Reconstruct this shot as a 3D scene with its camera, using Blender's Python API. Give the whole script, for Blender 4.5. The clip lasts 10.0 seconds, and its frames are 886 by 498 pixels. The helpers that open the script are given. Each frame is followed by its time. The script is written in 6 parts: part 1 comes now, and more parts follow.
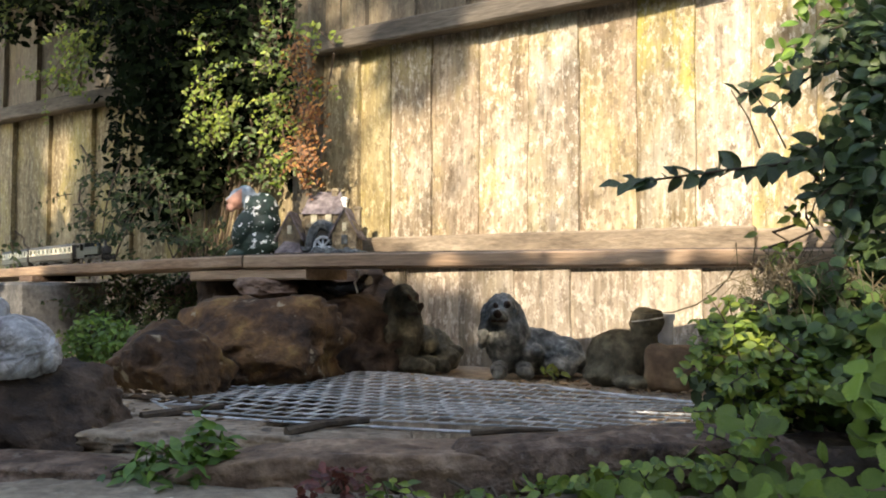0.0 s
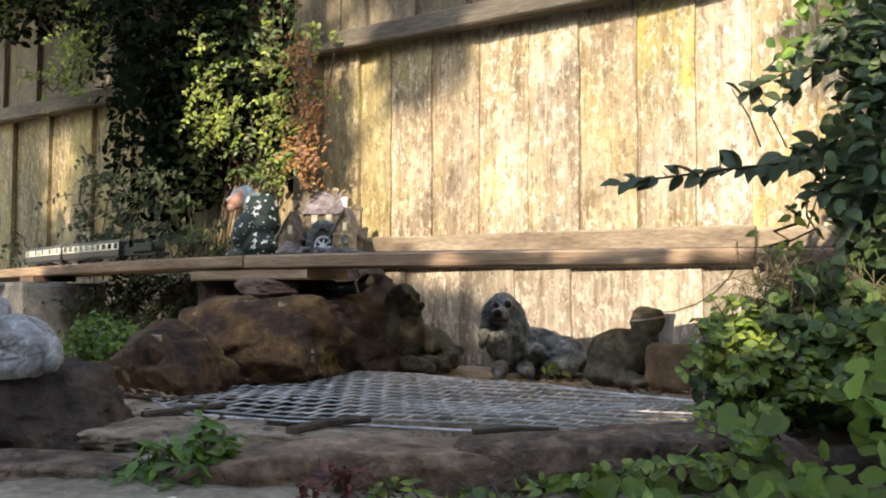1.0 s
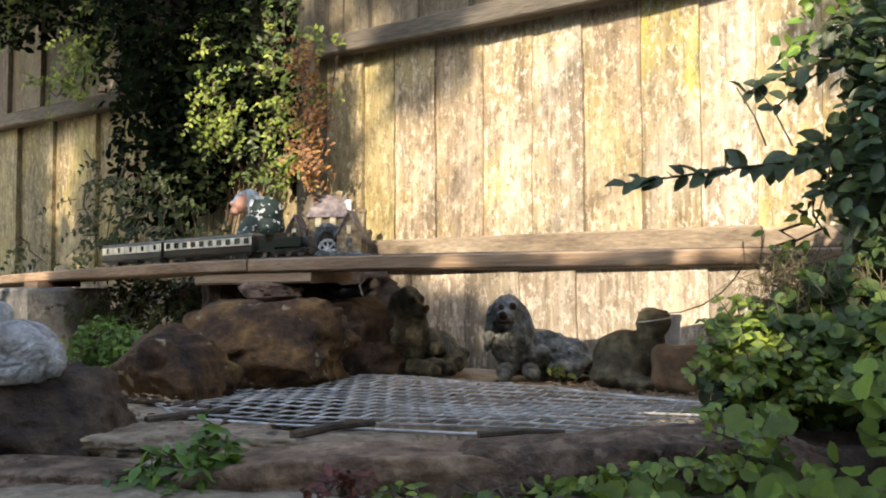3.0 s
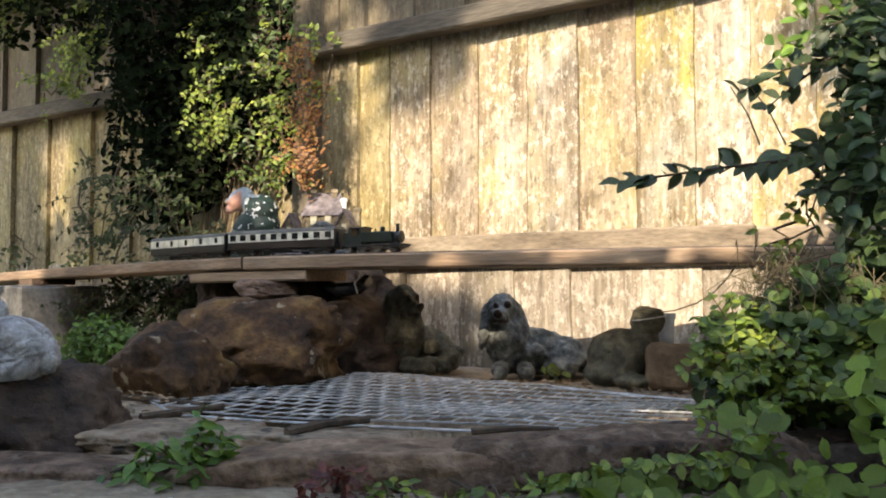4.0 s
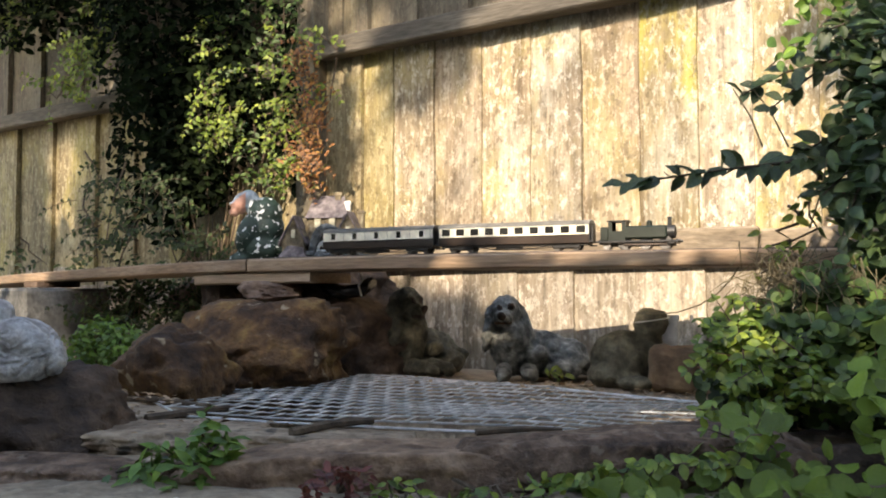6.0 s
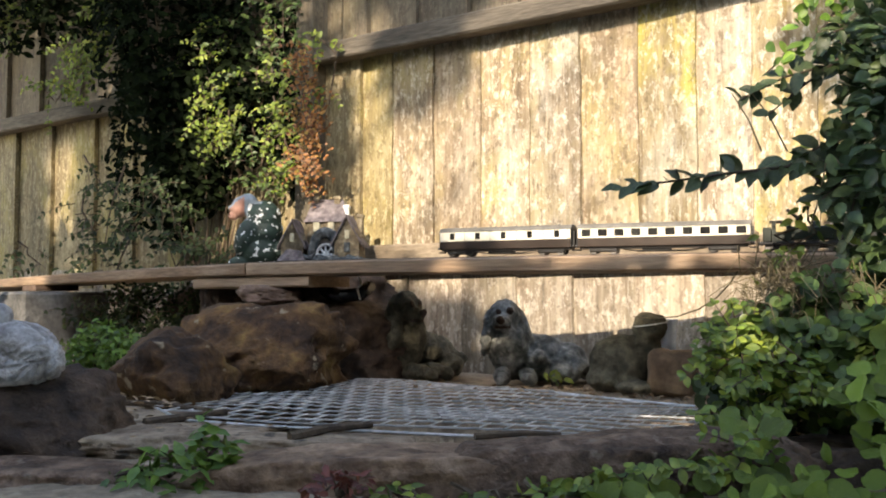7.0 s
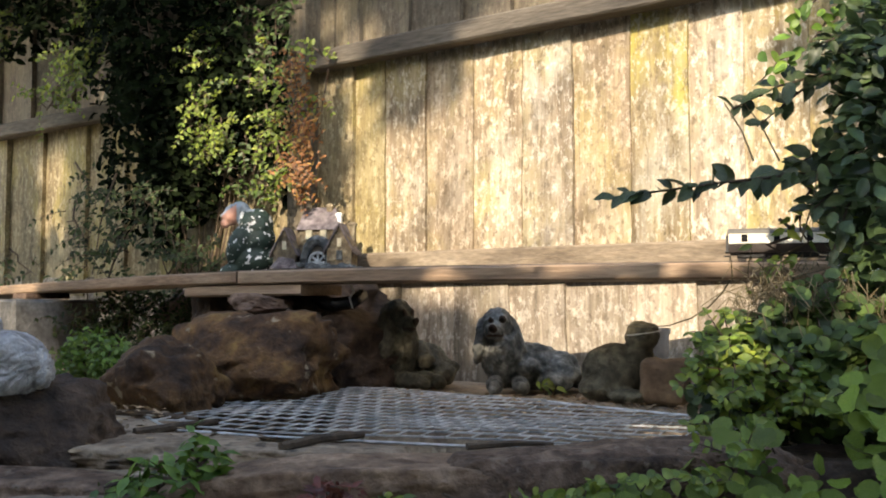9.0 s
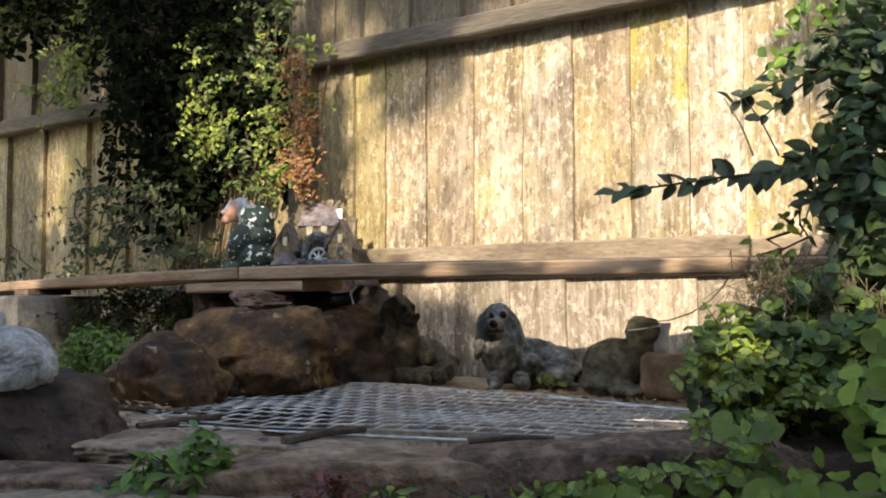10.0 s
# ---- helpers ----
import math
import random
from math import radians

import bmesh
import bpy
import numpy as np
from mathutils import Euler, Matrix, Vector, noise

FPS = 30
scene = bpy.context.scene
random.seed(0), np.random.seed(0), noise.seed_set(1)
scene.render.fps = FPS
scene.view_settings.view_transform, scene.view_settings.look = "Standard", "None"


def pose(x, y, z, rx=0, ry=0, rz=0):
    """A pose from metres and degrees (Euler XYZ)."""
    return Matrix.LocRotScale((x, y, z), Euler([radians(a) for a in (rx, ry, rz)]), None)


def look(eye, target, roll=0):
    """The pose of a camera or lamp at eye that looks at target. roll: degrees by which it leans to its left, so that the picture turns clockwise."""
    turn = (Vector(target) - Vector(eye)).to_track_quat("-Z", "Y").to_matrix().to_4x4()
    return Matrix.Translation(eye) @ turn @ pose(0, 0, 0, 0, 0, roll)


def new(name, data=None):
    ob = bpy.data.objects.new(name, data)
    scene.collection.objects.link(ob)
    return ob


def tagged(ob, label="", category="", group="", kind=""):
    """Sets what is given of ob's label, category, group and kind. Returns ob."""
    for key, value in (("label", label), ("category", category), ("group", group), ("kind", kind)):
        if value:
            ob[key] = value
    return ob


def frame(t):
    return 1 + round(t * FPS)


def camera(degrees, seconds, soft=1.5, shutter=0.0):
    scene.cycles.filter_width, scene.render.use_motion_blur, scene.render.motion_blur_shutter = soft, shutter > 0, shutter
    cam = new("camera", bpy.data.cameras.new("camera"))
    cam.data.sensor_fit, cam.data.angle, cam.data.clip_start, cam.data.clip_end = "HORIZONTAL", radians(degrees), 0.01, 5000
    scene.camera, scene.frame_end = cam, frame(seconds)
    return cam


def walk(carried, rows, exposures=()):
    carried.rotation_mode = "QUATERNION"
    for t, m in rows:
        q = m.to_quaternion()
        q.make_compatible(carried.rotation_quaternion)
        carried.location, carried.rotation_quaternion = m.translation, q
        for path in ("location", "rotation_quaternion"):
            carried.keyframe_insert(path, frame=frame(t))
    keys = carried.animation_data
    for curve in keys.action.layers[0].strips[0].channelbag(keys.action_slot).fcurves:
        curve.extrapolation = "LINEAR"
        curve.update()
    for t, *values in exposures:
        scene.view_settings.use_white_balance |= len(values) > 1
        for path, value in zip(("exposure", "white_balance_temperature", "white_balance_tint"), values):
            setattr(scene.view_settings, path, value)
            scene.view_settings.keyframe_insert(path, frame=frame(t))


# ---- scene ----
cam = camera(49.9, 10.0, soft=1.9)
# seconds, yaw, pitch, roll and place of the hand-held camera
TURNS = [
    (0, -0.080, 2.218, -0.281, -0.0007, -0.0004, 0.1849), (0.5, -0.003, 2.129, -0.326, -0.0002, 0.0004, 0.1830),
    (1, -0.096, 2.258, -0.223, -0.0024, -0.0011, 0.1832), (1.5, -0.087, 2.358, -0.143, -0.0024, 0.0019, 0.1851),
    (2, 0.131, 2.362, -0.056, -0.0002, -0.0007, 0.1826), (2.5, 0.291, 2.421, 0.130, -0.0012, 0.0055, 0.1835),
    (4, -0.050, 2.395, 0.053, 0.0, 0.0031, 0.1804), (4.5, -0.050, 2.496, -0.249, 0.0, 0.0, 0.1800),
    (5, 0.103, 2.409, 0.041, 0.0025, 0.0002, 0.1790), (5.5, 0.197, 2.457, 0.080, 0.0005, -0.0014, 0.1782),
    (7, 0.082, 2.828, 0.004, -0.0006, -0.0017, 0.1785), (7.5, 0.377, 2.703, 0.044, -0.0016, 0.0003, 0.1790),
    (8, 0.354, 2.613, -0.074, -0.0023, 0.0004, 0.1780), (8.5, 0.079, 2.946, -0.033, -0.0003, -0.0004, 0.1814),
    (9, -0.348, 3.240, -0.031, 0.0001, 0.0009, 0.1812), (9.5, -0.432, 3.160, -0.066, 0.0004, -0.0010, 0.1794),
    (10, -0.344, 3.026, 0.072, -0.0012, -0.0033, 0.1796)]
walk(cam, [(t, pose(x, y, z, 90 + p, r, w)) for t, w, p, r, x, y, z in TURNS], [(0, 2.21, 7600, 10), (7, 2.15, 7600, 10), (8.5, 2.07, 7600, 10), (10, 2.07, 7600, 10)])

# ---- light: low afternoon sun over the added hedge behind the camera, open sky above
SUN_WAY = Vector((0.33, 0.86, -0.54)).normalized()
world = bpy.data.worlds.new("sky")
scene.world = world
world.use_nodes = True
sky = world.node_tree.nodes.new("ShaderNodeTexSky")
sky.sky_type, sky.sun_disc = "NISHITA", False
sky.sun_elevation = math.asin(-SUN_WAY.z)
sky.sun_rotation = math.atan2(-SUN_WAY.x, -SUN_WAY.y)
back = world.node_tree.nodes["Background"]
back.inputs["Strength"].default_value = 0.15
world.node_tree.links.new(sky.outputs[0], back.inputs["Color"])
lamp = bpy.data.lights.new("sun", "SUN")
lamp.energy, lamp.angle, lamp.color = 2.15, radians(0.6), (1.0, 0.91, 0.82)
sun = new("sun", lamp)
sun.matrix_world = look((-2, -5, 3), Vector((-2, -5, 3)) + SUN_WAY)

# ---- materials
def surface(name, colours, scale=8.0, rough=0.8, bump=0.3, stretch=(1, 1, 1), fine=60.0, metal=0.0, spot=None, vary=0.15, space="Object", coat=0.0, through_light=0.0, per="object", gloss=0.5):
    """A procedural surface: colours mixed by two noises, a third as spots, and a fine bump."""
    m = bpy.data.materials.new(name)
    m.use_nodes = True
    n, l = m.node_tree.nodes, m.node_tree.links
    b = n["Principled BSDF"]
    b.inputs["Metallic"].default_value = metal
    b.inputs["Coat Weight"].default_value = coat
    b.inputs["Specular IOR Level"].default_value = gloss
    co = n.new("ShaderNodeTexCoord")
    mp = n.new("ShaderNodeMapping")
    mp.inputs["Scale"].default_value = stretch
    info = n.new("ShaderNodeObjectInfo") if per == "object" else n.new("ShaderNodeNewGeometry")
    rnd = info.outputs["Random"] if per == "object" else info.outputs["Random Per Island"]
    shift = n.new("ShaderNodeVectorMath")
    shift.operation = "MULTIPLY_ADD"
    comb = n.new("ShaderNodeCombineXYZ")
    for i in range(3):
        l.new(rnd, comb.inputs[i])
    l.new(comb.outputs[0], shift.inputs[0])
    shift.inputs[1].default_value = (17.0, 9.0, 5.0)
    l.new(co.outputs[space], shift.inputs[2])
    l.new(shift.outputs[0], mp.inputs["Vector"])
    big = n.new("ShaderNodeTexNoise")
    big.inputs["Scale"].default_value, big.inputs["Detail"].default_value = scale, 6
    big.inputs["Roughness"].default_value = 0.62
    small = n.new("ShaderNodeTexNoise")
    small.inputs["Scale"].default_value, small.inputs["Detail"].default_value = fine, 4
    l.new(mp.outputs[0], big.inputs["Vector"])
    l.new(mp.outputs[0], small.inputs["Vector"])
    ramp = n.new("ShaderNodeValToRGB")
    k = len(colours)
    for i, c in enumerate(colours):
        e = ramp.color_ramp.elements[i] if i < 2 else ramp.color_ramp.elements.new(1)
        e.color = (*c, 1)
    for i, e in enumerate(ramp.color_ramp.elements):
        e.position = 0.33 + 0.34 * i / max(1, k - 1)
    for i, c in enumerate(colours):
        ramp.color_ramp.elements[i].color = (*c, 1)
    l.new(big.outputs["Fac"], ramp.inputs["Fac"])
    grain = n.new("ShaderNodeMapRange")
    grain.inputs["From Min"].default_value, grain.inputs["From Max"].default_value = 0.3, 0.7
    grain.inputs["To Min"].default_value, grain.inputs["To Max"].default_value = 0.72, 1.22
    l.new(small.outputs["Fac"], grain.inputs["Value"])
    tone = n.new("ShaderNodeMapRange")
    tone.inputs["To Min"].default_value, tone.inputs["To Max"].default_value = 1 - vary, 1 + vary
    l.new(rnd, tone.inputs["Value"])
    both = n.new("ShaderNodeMath")
    both.operation = "MULTIPLY"
    l.new(grain.outputs[0], both.inputs[0])
    l.new(tone.outputs[0], both.inputs[1])
    mix = n.new("ShaderNodeVectorMath")
    mix.operation = "SCALE"
    l.new(ramp.outputs["Color"], mix.inputs[0])
    l.new(both.outputs[0], mix.inputs["Scale"])
    colour = mix.outputs[0]
    if spot:
        sc, lo, hi, c = spot
        dots = n.new("ShaderNodeTexNoise")
        dots.inputs["Scale"].default_value, dots.inputs["Detail"].default_value = sc, 3
        l.new(mp.outputs[0], dots.inputs["Vector"])
        mask = n.new("ShaderNodeMapRange")
        mask.inputs["From Min"].default_value, mask.inputs["From Max"].default_value = lo, hi
        l.new(dots.outputs["Fac"], mask.inputs["Value"])
        over = n.new("ShaderNodeMix")
        over.data_type = "RGBA"
        l.new(mask.outputs[0], over.inputs[0])
        l.new(colour, over.inputs[6])
        over.inputs[7].default_value = (*c, 1)
        colour = over.outputs[2]
    l.new(colour, b.inputs["Base Color"])
    rr = n.new("ShaderNodeMapRange")
    rr.inputs["To Min"].default_value, rr.inputs["To Max"].default_value = max(0.03, rough - 0.12), min(1.0, rough + 0.12)
    l.new(big.outputs["Fac"], rr.inputs["Value"])
    l.new(rr.outputs[0], b.inputs["Roughness"])
    bp = n.new("ShaderNodeBump")
    bp.inputs["Strength"].default_value, bp.inputs["Distance"].default_value = bump, 0.004
    l.new(small.outputs["Fac"], bp.inputs["Height"])
    bp2 = n.new("ShaderNodeBump")
    bp2.inputs["Strength"].default_value, bp2.inputs["Distance"].default_value = bump, 0.015
    l.new(big.outputs["Fac"], bp2.inputs["Height"])
    l.new(bp.outputs[0], bp2.inputs["Normal"])
    l.new(bp2.outputs[0], b.inputs["Normal"])
    if through_light:
        tr = n.new("ShaderNodeBsdfTranslucent")
        l.new(colour, tr.inputs["Color"])
        ad = n.new("ShaderNodeMixShader")
        ad.inputs[0].default_value = through_light
        l.new(b.outputs[0], ad.inputs[1])
        l.new(tr.outputs[0], ad.inputs[2])
        l.new(ad.outputs[0], n["Material Output"].inputs["Surface"])
    return m


M = {}
M["rail"] = surface("grey_rail", [(0.05, 0.042, 0.032), (0.095, 0.080, 0.060), (0.15, 0.128, 0.098)], 6, 0.85, 0.5, (0.5, 3, 3), 70)
M["kick"] = surface("brown_kick_rail", [(0.13, 0.098, 0.066), (0.215, 0.168, 0.115), (0.29, 0.235, 0.165)], 9, 0.85, 0.5, (0.6, 2, 2), 80)
M["plank"] = surface("new_softwood", [(0.165, 0.105, 0.062), (0.26, 0.175, 0.108), (0.36, 0.262, 0.175)], 6, 0.7, 0.25, (0.35, 4, 4), 60, vary=0.1)
M["soil"] = surface("garden_soil", [(0.11, 0.080, 0.056), (0.23, 0.175, 0.12), (0.36, 0.285, 0.20)], 9, 0.95, 0.9, fine=90, spot=(60, 0.62, 0.7, (0.34, 0.28, 0.20)))
M["paving"] = surface("concrete_paving", [(0.523, 0.466, 0.359), (0.698, 0.624, 0.483), (0.814, 0.727, 0.566)], 7, 0.9, 0.4, fine=120)
M["stone"] = surface("brown_sandstone", [(0.080, 0.047, 0.030), (0.175, 0.110, 0.070), (0.31, 0.21, 0.14)], 22, 0.9, 0.8, fine=90)
M["edge_rock"] = surface("dark_edging_stone", [(0.040, 0.022, 0.014), (0.120, 0.074, 0.048), (0.25, 0.165, 0.115)], 30, 0.9, 1.0, fine=110, spot=(70, 0.62, 0.70, (0.20, 0.15, 0.115)))
M["flag"] = surface("flagstone", [(0.137, 0.095, 0.063), (0.263, 0.195, 0.135), (0.399, 0.310, 0.221)], 24, 0.9, 0.6, fine=80, spot=(40, 0.60, 0.7, (0.05, 0.04, 0.03)))
M["rock"] = surface("mossy_rock", [(0.022, 0.012, 0.007), (0.066, 0.034, 0.016), (0.13, 0.068, 0.026), (0.21, 0.125, 0.042)], 16, 0.92, 1.0, fine=80, spot=(35, 0.66, 0.72, (0.30, 0.24, 0.16)))
M["dark_rock"] = surface("dark_rock", [(0.016, 0.009, 0.006), (0.055, 0.033, 0.021), (0.13, 0.085, 0.058)], 22, 0.85, 1.0, fine=70)
M["pink_rock"] = surface("pink_sandstone", [(0.13, 0.08, 0.055), (0.22, 0.145, 0.105), (0.30, 0.21, 0.16)], 26, 0.9, 0.7)
M["block"] = surface("grey_concrete", [(0.07, 0.07, 0.066), (0.13, 0.128, 0.12), (0.19, 0.185, 0.17)], 14, 0.92, 0.6, fine=120)
M["statue"] = surface("grey_cast_stone", [(0.040, 0.042, 0.037), (0.115, 0.122, 0.112), (0.225, 0.23, 0.21), (0.40, 0.405, 0.37)], 34, 0.85, 0.8, fine=90, spot=(45, 0.66, 0.74, (0.34, 0.33, 0.28)))
M["statue_dark"] = surface("dark_cast_stone", [(0.036, 0.032, 0.021), (0.090, 0.082, 0.054), (0.179, 0.162, 0.110)], 38, 0.85, 0.7, fine=90)
M["white_stone"] = surface("white_cast_stone", [(0.22, 0.205, 0.20), (0.44, 0.425, 0.42), (0.64, 0.63, 0.63)], 40, 0.8, 0.7, fine=110)
M["terracotta"] = surface("weathered_terracotta", [(0.085, 0.056, 0.036), (0.17, 0.112, 0.068), (0.26, 0.18, 0.105)], 18, 0.9, 0.6)
M["wire"] = surface("galvanised_wire", [(0.24, 0.28, 0.29), (0.50, 0.51, 0.51), (0.80, 0.79, 0.78)], 25, 0.40, 0.1, metal=0.2)
M["water"] = surface("pond_water", [(0.004, 0.005, 0.004), (0.007, 0.008, 0.007)], 5, 0.08, 0.08)
M["twig"] = surface("brown_twig", [(0.05, 0.033, 0.022), (0.12, 0.085, 0.055)], 30, 0.85, 0.4)
M["dry_stem"] = surface("dry_stem", [(0.085, 0.066, 0.036), (0.16, 0.13, 0.07)], 30, 0.85, 0.3)
M["bark"] = surface("dark_bark", [(0.03, 0.022, 0.015), (0.08, 0.06, 0.04)], 20, 0.9, 0.8)
LEAF = dict(scale=14, bump=0.15, fine=90, vary=0.35, per="island")
M["ivy"] = surface("sunny_ivy_leaf", [(0.045, 0.085, 0.010), (0.135, 0.195, 0.020), (0.30, 0.33, 0.055)], rough=0.5, through_light=0.3, **LEAF)
# Near-black copy of the ivy leaf: deep shade is put into its colour
M["ivy_dark"] = surface("shade_toned_ivy_leaf", [(0.0025, 0.005, 0.002), (0.0055, 0.010, 0.003), (0.012, 0.020, 0.006)], rough=0.85, through_light=0.15, gloss=0.08, **LEAF)
M["ivy_red"] = surface("reddened_leaf", [(0.17, 0.060, 0.018), (0.27, 0.115, 0.033), (0.30, 0.22, 0.05)], rough=0.55, through_light=0.3, **LEAF)
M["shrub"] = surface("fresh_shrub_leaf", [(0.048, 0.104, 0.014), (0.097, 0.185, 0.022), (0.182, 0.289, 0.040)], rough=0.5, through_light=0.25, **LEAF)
# Dimmer copy of the leaf greens; half shade is part of its colour
M["shrub_shade"] = surface("half_shade_leaf", [(0.030, 0.058, 0.012), (0.060, 0.105, 0.020), (0.105, 0.165, 0.032)], rough=0.5, through_light=0.25, **LEAF)
M["round"] = surface("round_creeper_leaf", [(0.072, 0.130, 0.020), (0.157, 0.243, 0.032), (0.302, 0.368, 0.062)], 55, 0.33, 0.35, fine=190, vary=0.5, through_light=0.22)
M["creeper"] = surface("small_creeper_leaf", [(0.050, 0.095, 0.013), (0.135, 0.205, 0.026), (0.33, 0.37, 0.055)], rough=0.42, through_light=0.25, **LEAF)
# Darker copy of the creeper leaf, standing in for shade inside the growth
M["creeper_dark"] = surface("shade_toned_creeper_leaf", [(0.014, 0.024, 0.008), (0.032, 0.05, 0.015), (0.07, 0.10, 0.028)], rough=0.6, through_light=0.2, gloss=0.3, **LEAF)
M["gloss"] = surface("glossy_dark_leaf", [(0.017, 0.030, 0.012), (0.037, 0.061, 0.023), (0.076, 0.102, 0.031)], 20, 0.32, 0.15, fine=120, vary=0.3, through_light=0.12, gloss=0.4)
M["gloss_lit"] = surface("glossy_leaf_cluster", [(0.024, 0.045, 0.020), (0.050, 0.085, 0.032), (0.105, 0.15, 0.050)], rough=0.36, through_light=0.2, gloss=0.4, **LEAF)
M["hedge"] = surface("hedge_leaf", [(0.02, 0.035, 0.012), (0.04, 0.07, 0.02)], rough=0.5, through_light=0.1, **LEAF)
M["weed_red"] = surface("red_weed_leaf", [(0.07, 0.015, 0.012), (0.15, 0.035, 0.025), (0.20, 0.07, 0.04)], rough=0.5, through_light=0.2, **LEAF)
M["coach_brown"] = surface("chocolate_paint", [(0.018, 0.010, 0.006), (0.030, 0.017, 0.010)], 20, 0.4, 0.05)
M["coach_cream"] = surface("cream_paint", [(0.80, 0.76, 0.60), (0.86, 0.83, 0.70)], 20, 0.4, 0.05)
M["roof"] = surface("grey_coach_roof", [(0.10, 0.095, 0.08), (0.16, 0.15, 0.13)], 20, 0.6, 0.1)
M["black"] = surface("black_paint", [(0.010, 0.010, 0.010), (0.022, 0.022, 0.022)], 20, 0.45, 0.1)
M["loco"] = surface("dark_green_paint", [(0.005, 0.010, 0.006), (0.011, 0.018, 0.011)], 20, 0.4, 0.05)
M["glass"] = surface("dark_window_glass", [(0.012, 0.012, 0.012), (0.03, 0.03, 0.028)], 20, 0.08, 0.0)
M["steel"] = surface("rail_steel", [(0.07, 0.05, 0.04), (0.16, 0.13, 0.11)], 40, 0.6, 0.1, metal=0.4)
M["wheel"] = surface("wheel_metal", [(0.06, 0.058, 0.055), (0.20, 0.19, 0.18)], 60, 0.5, 0.1, metal=0.4)
M["brass"] = surface("brass", [(0.50, 0.36, 0.12), (0.60, 0.45, 0.18)], 20, 0.3, 0.05, metal=0.9)
M["skin"] = surface("painted_flesh", [(0.36, 0.17, 0.12), (0.48, 0.27, 0.20)], 30, 0.6, 0.2)
M["hair"] = surface("painted_grey_hair", [(0.18, 0.22, 0.25), (0.32, 0.37, 0.41)], 30, 0.7, 0.3)
M["coat"] = surface("painted_spotted_coat", [(0.010, 0.024, 0.018), (0.02, 0.045, 0.034)], 30, 0.6, 0.3, spot=(105, 0.60, 0.625, (0.78, 0.80, 0.78)), fine=90)
M["roof_tile"] = surface("painted_cottage_roof", [(0.060, 0.048, 0.051), (0.132, 0.111, 0.114), (0.228, 0.198, 0.198)], 70, 0.8, 0.5)
M["cottage"] = surface("painted_cottage_wall", [(0.075, 0.06, 0.04), (0.17, 0.135, 0.085), (0.32, 0.275, 0.185)], 90, 0.85, 0.6)
M["window_lit"] = surface("pale_painted_window", [(0.40, 0.37, 0.25), (0.54, 0.50, 0.36)], 60, 0.6, 0.1)
M["wheel_paint"] = surface("pale_grey_paint", [(0.22, 0.25, 0.27), (0.46, 0.50, 0.52)], 80, 0.6, 0.3)
M["dark_paint"] = surface("dark_painted_resin", [(0.014, 0.018, 0.021), (0.055, 0.068, 0.073), (0.20, 0.225, 0.235)], 70, 0.6, 0.6)
M["white"] = surface("white_plastic", [(0.66, 0.66, 0.64), (0.78, 0.78, 0.76)], 20, 0.5, 0.1)
M["hose"] = surface("black_rubber_hose", [(0.008, 0.010, 0.014), (0.02, 0.024, 0.03)], 20, 0.25, 0.3)


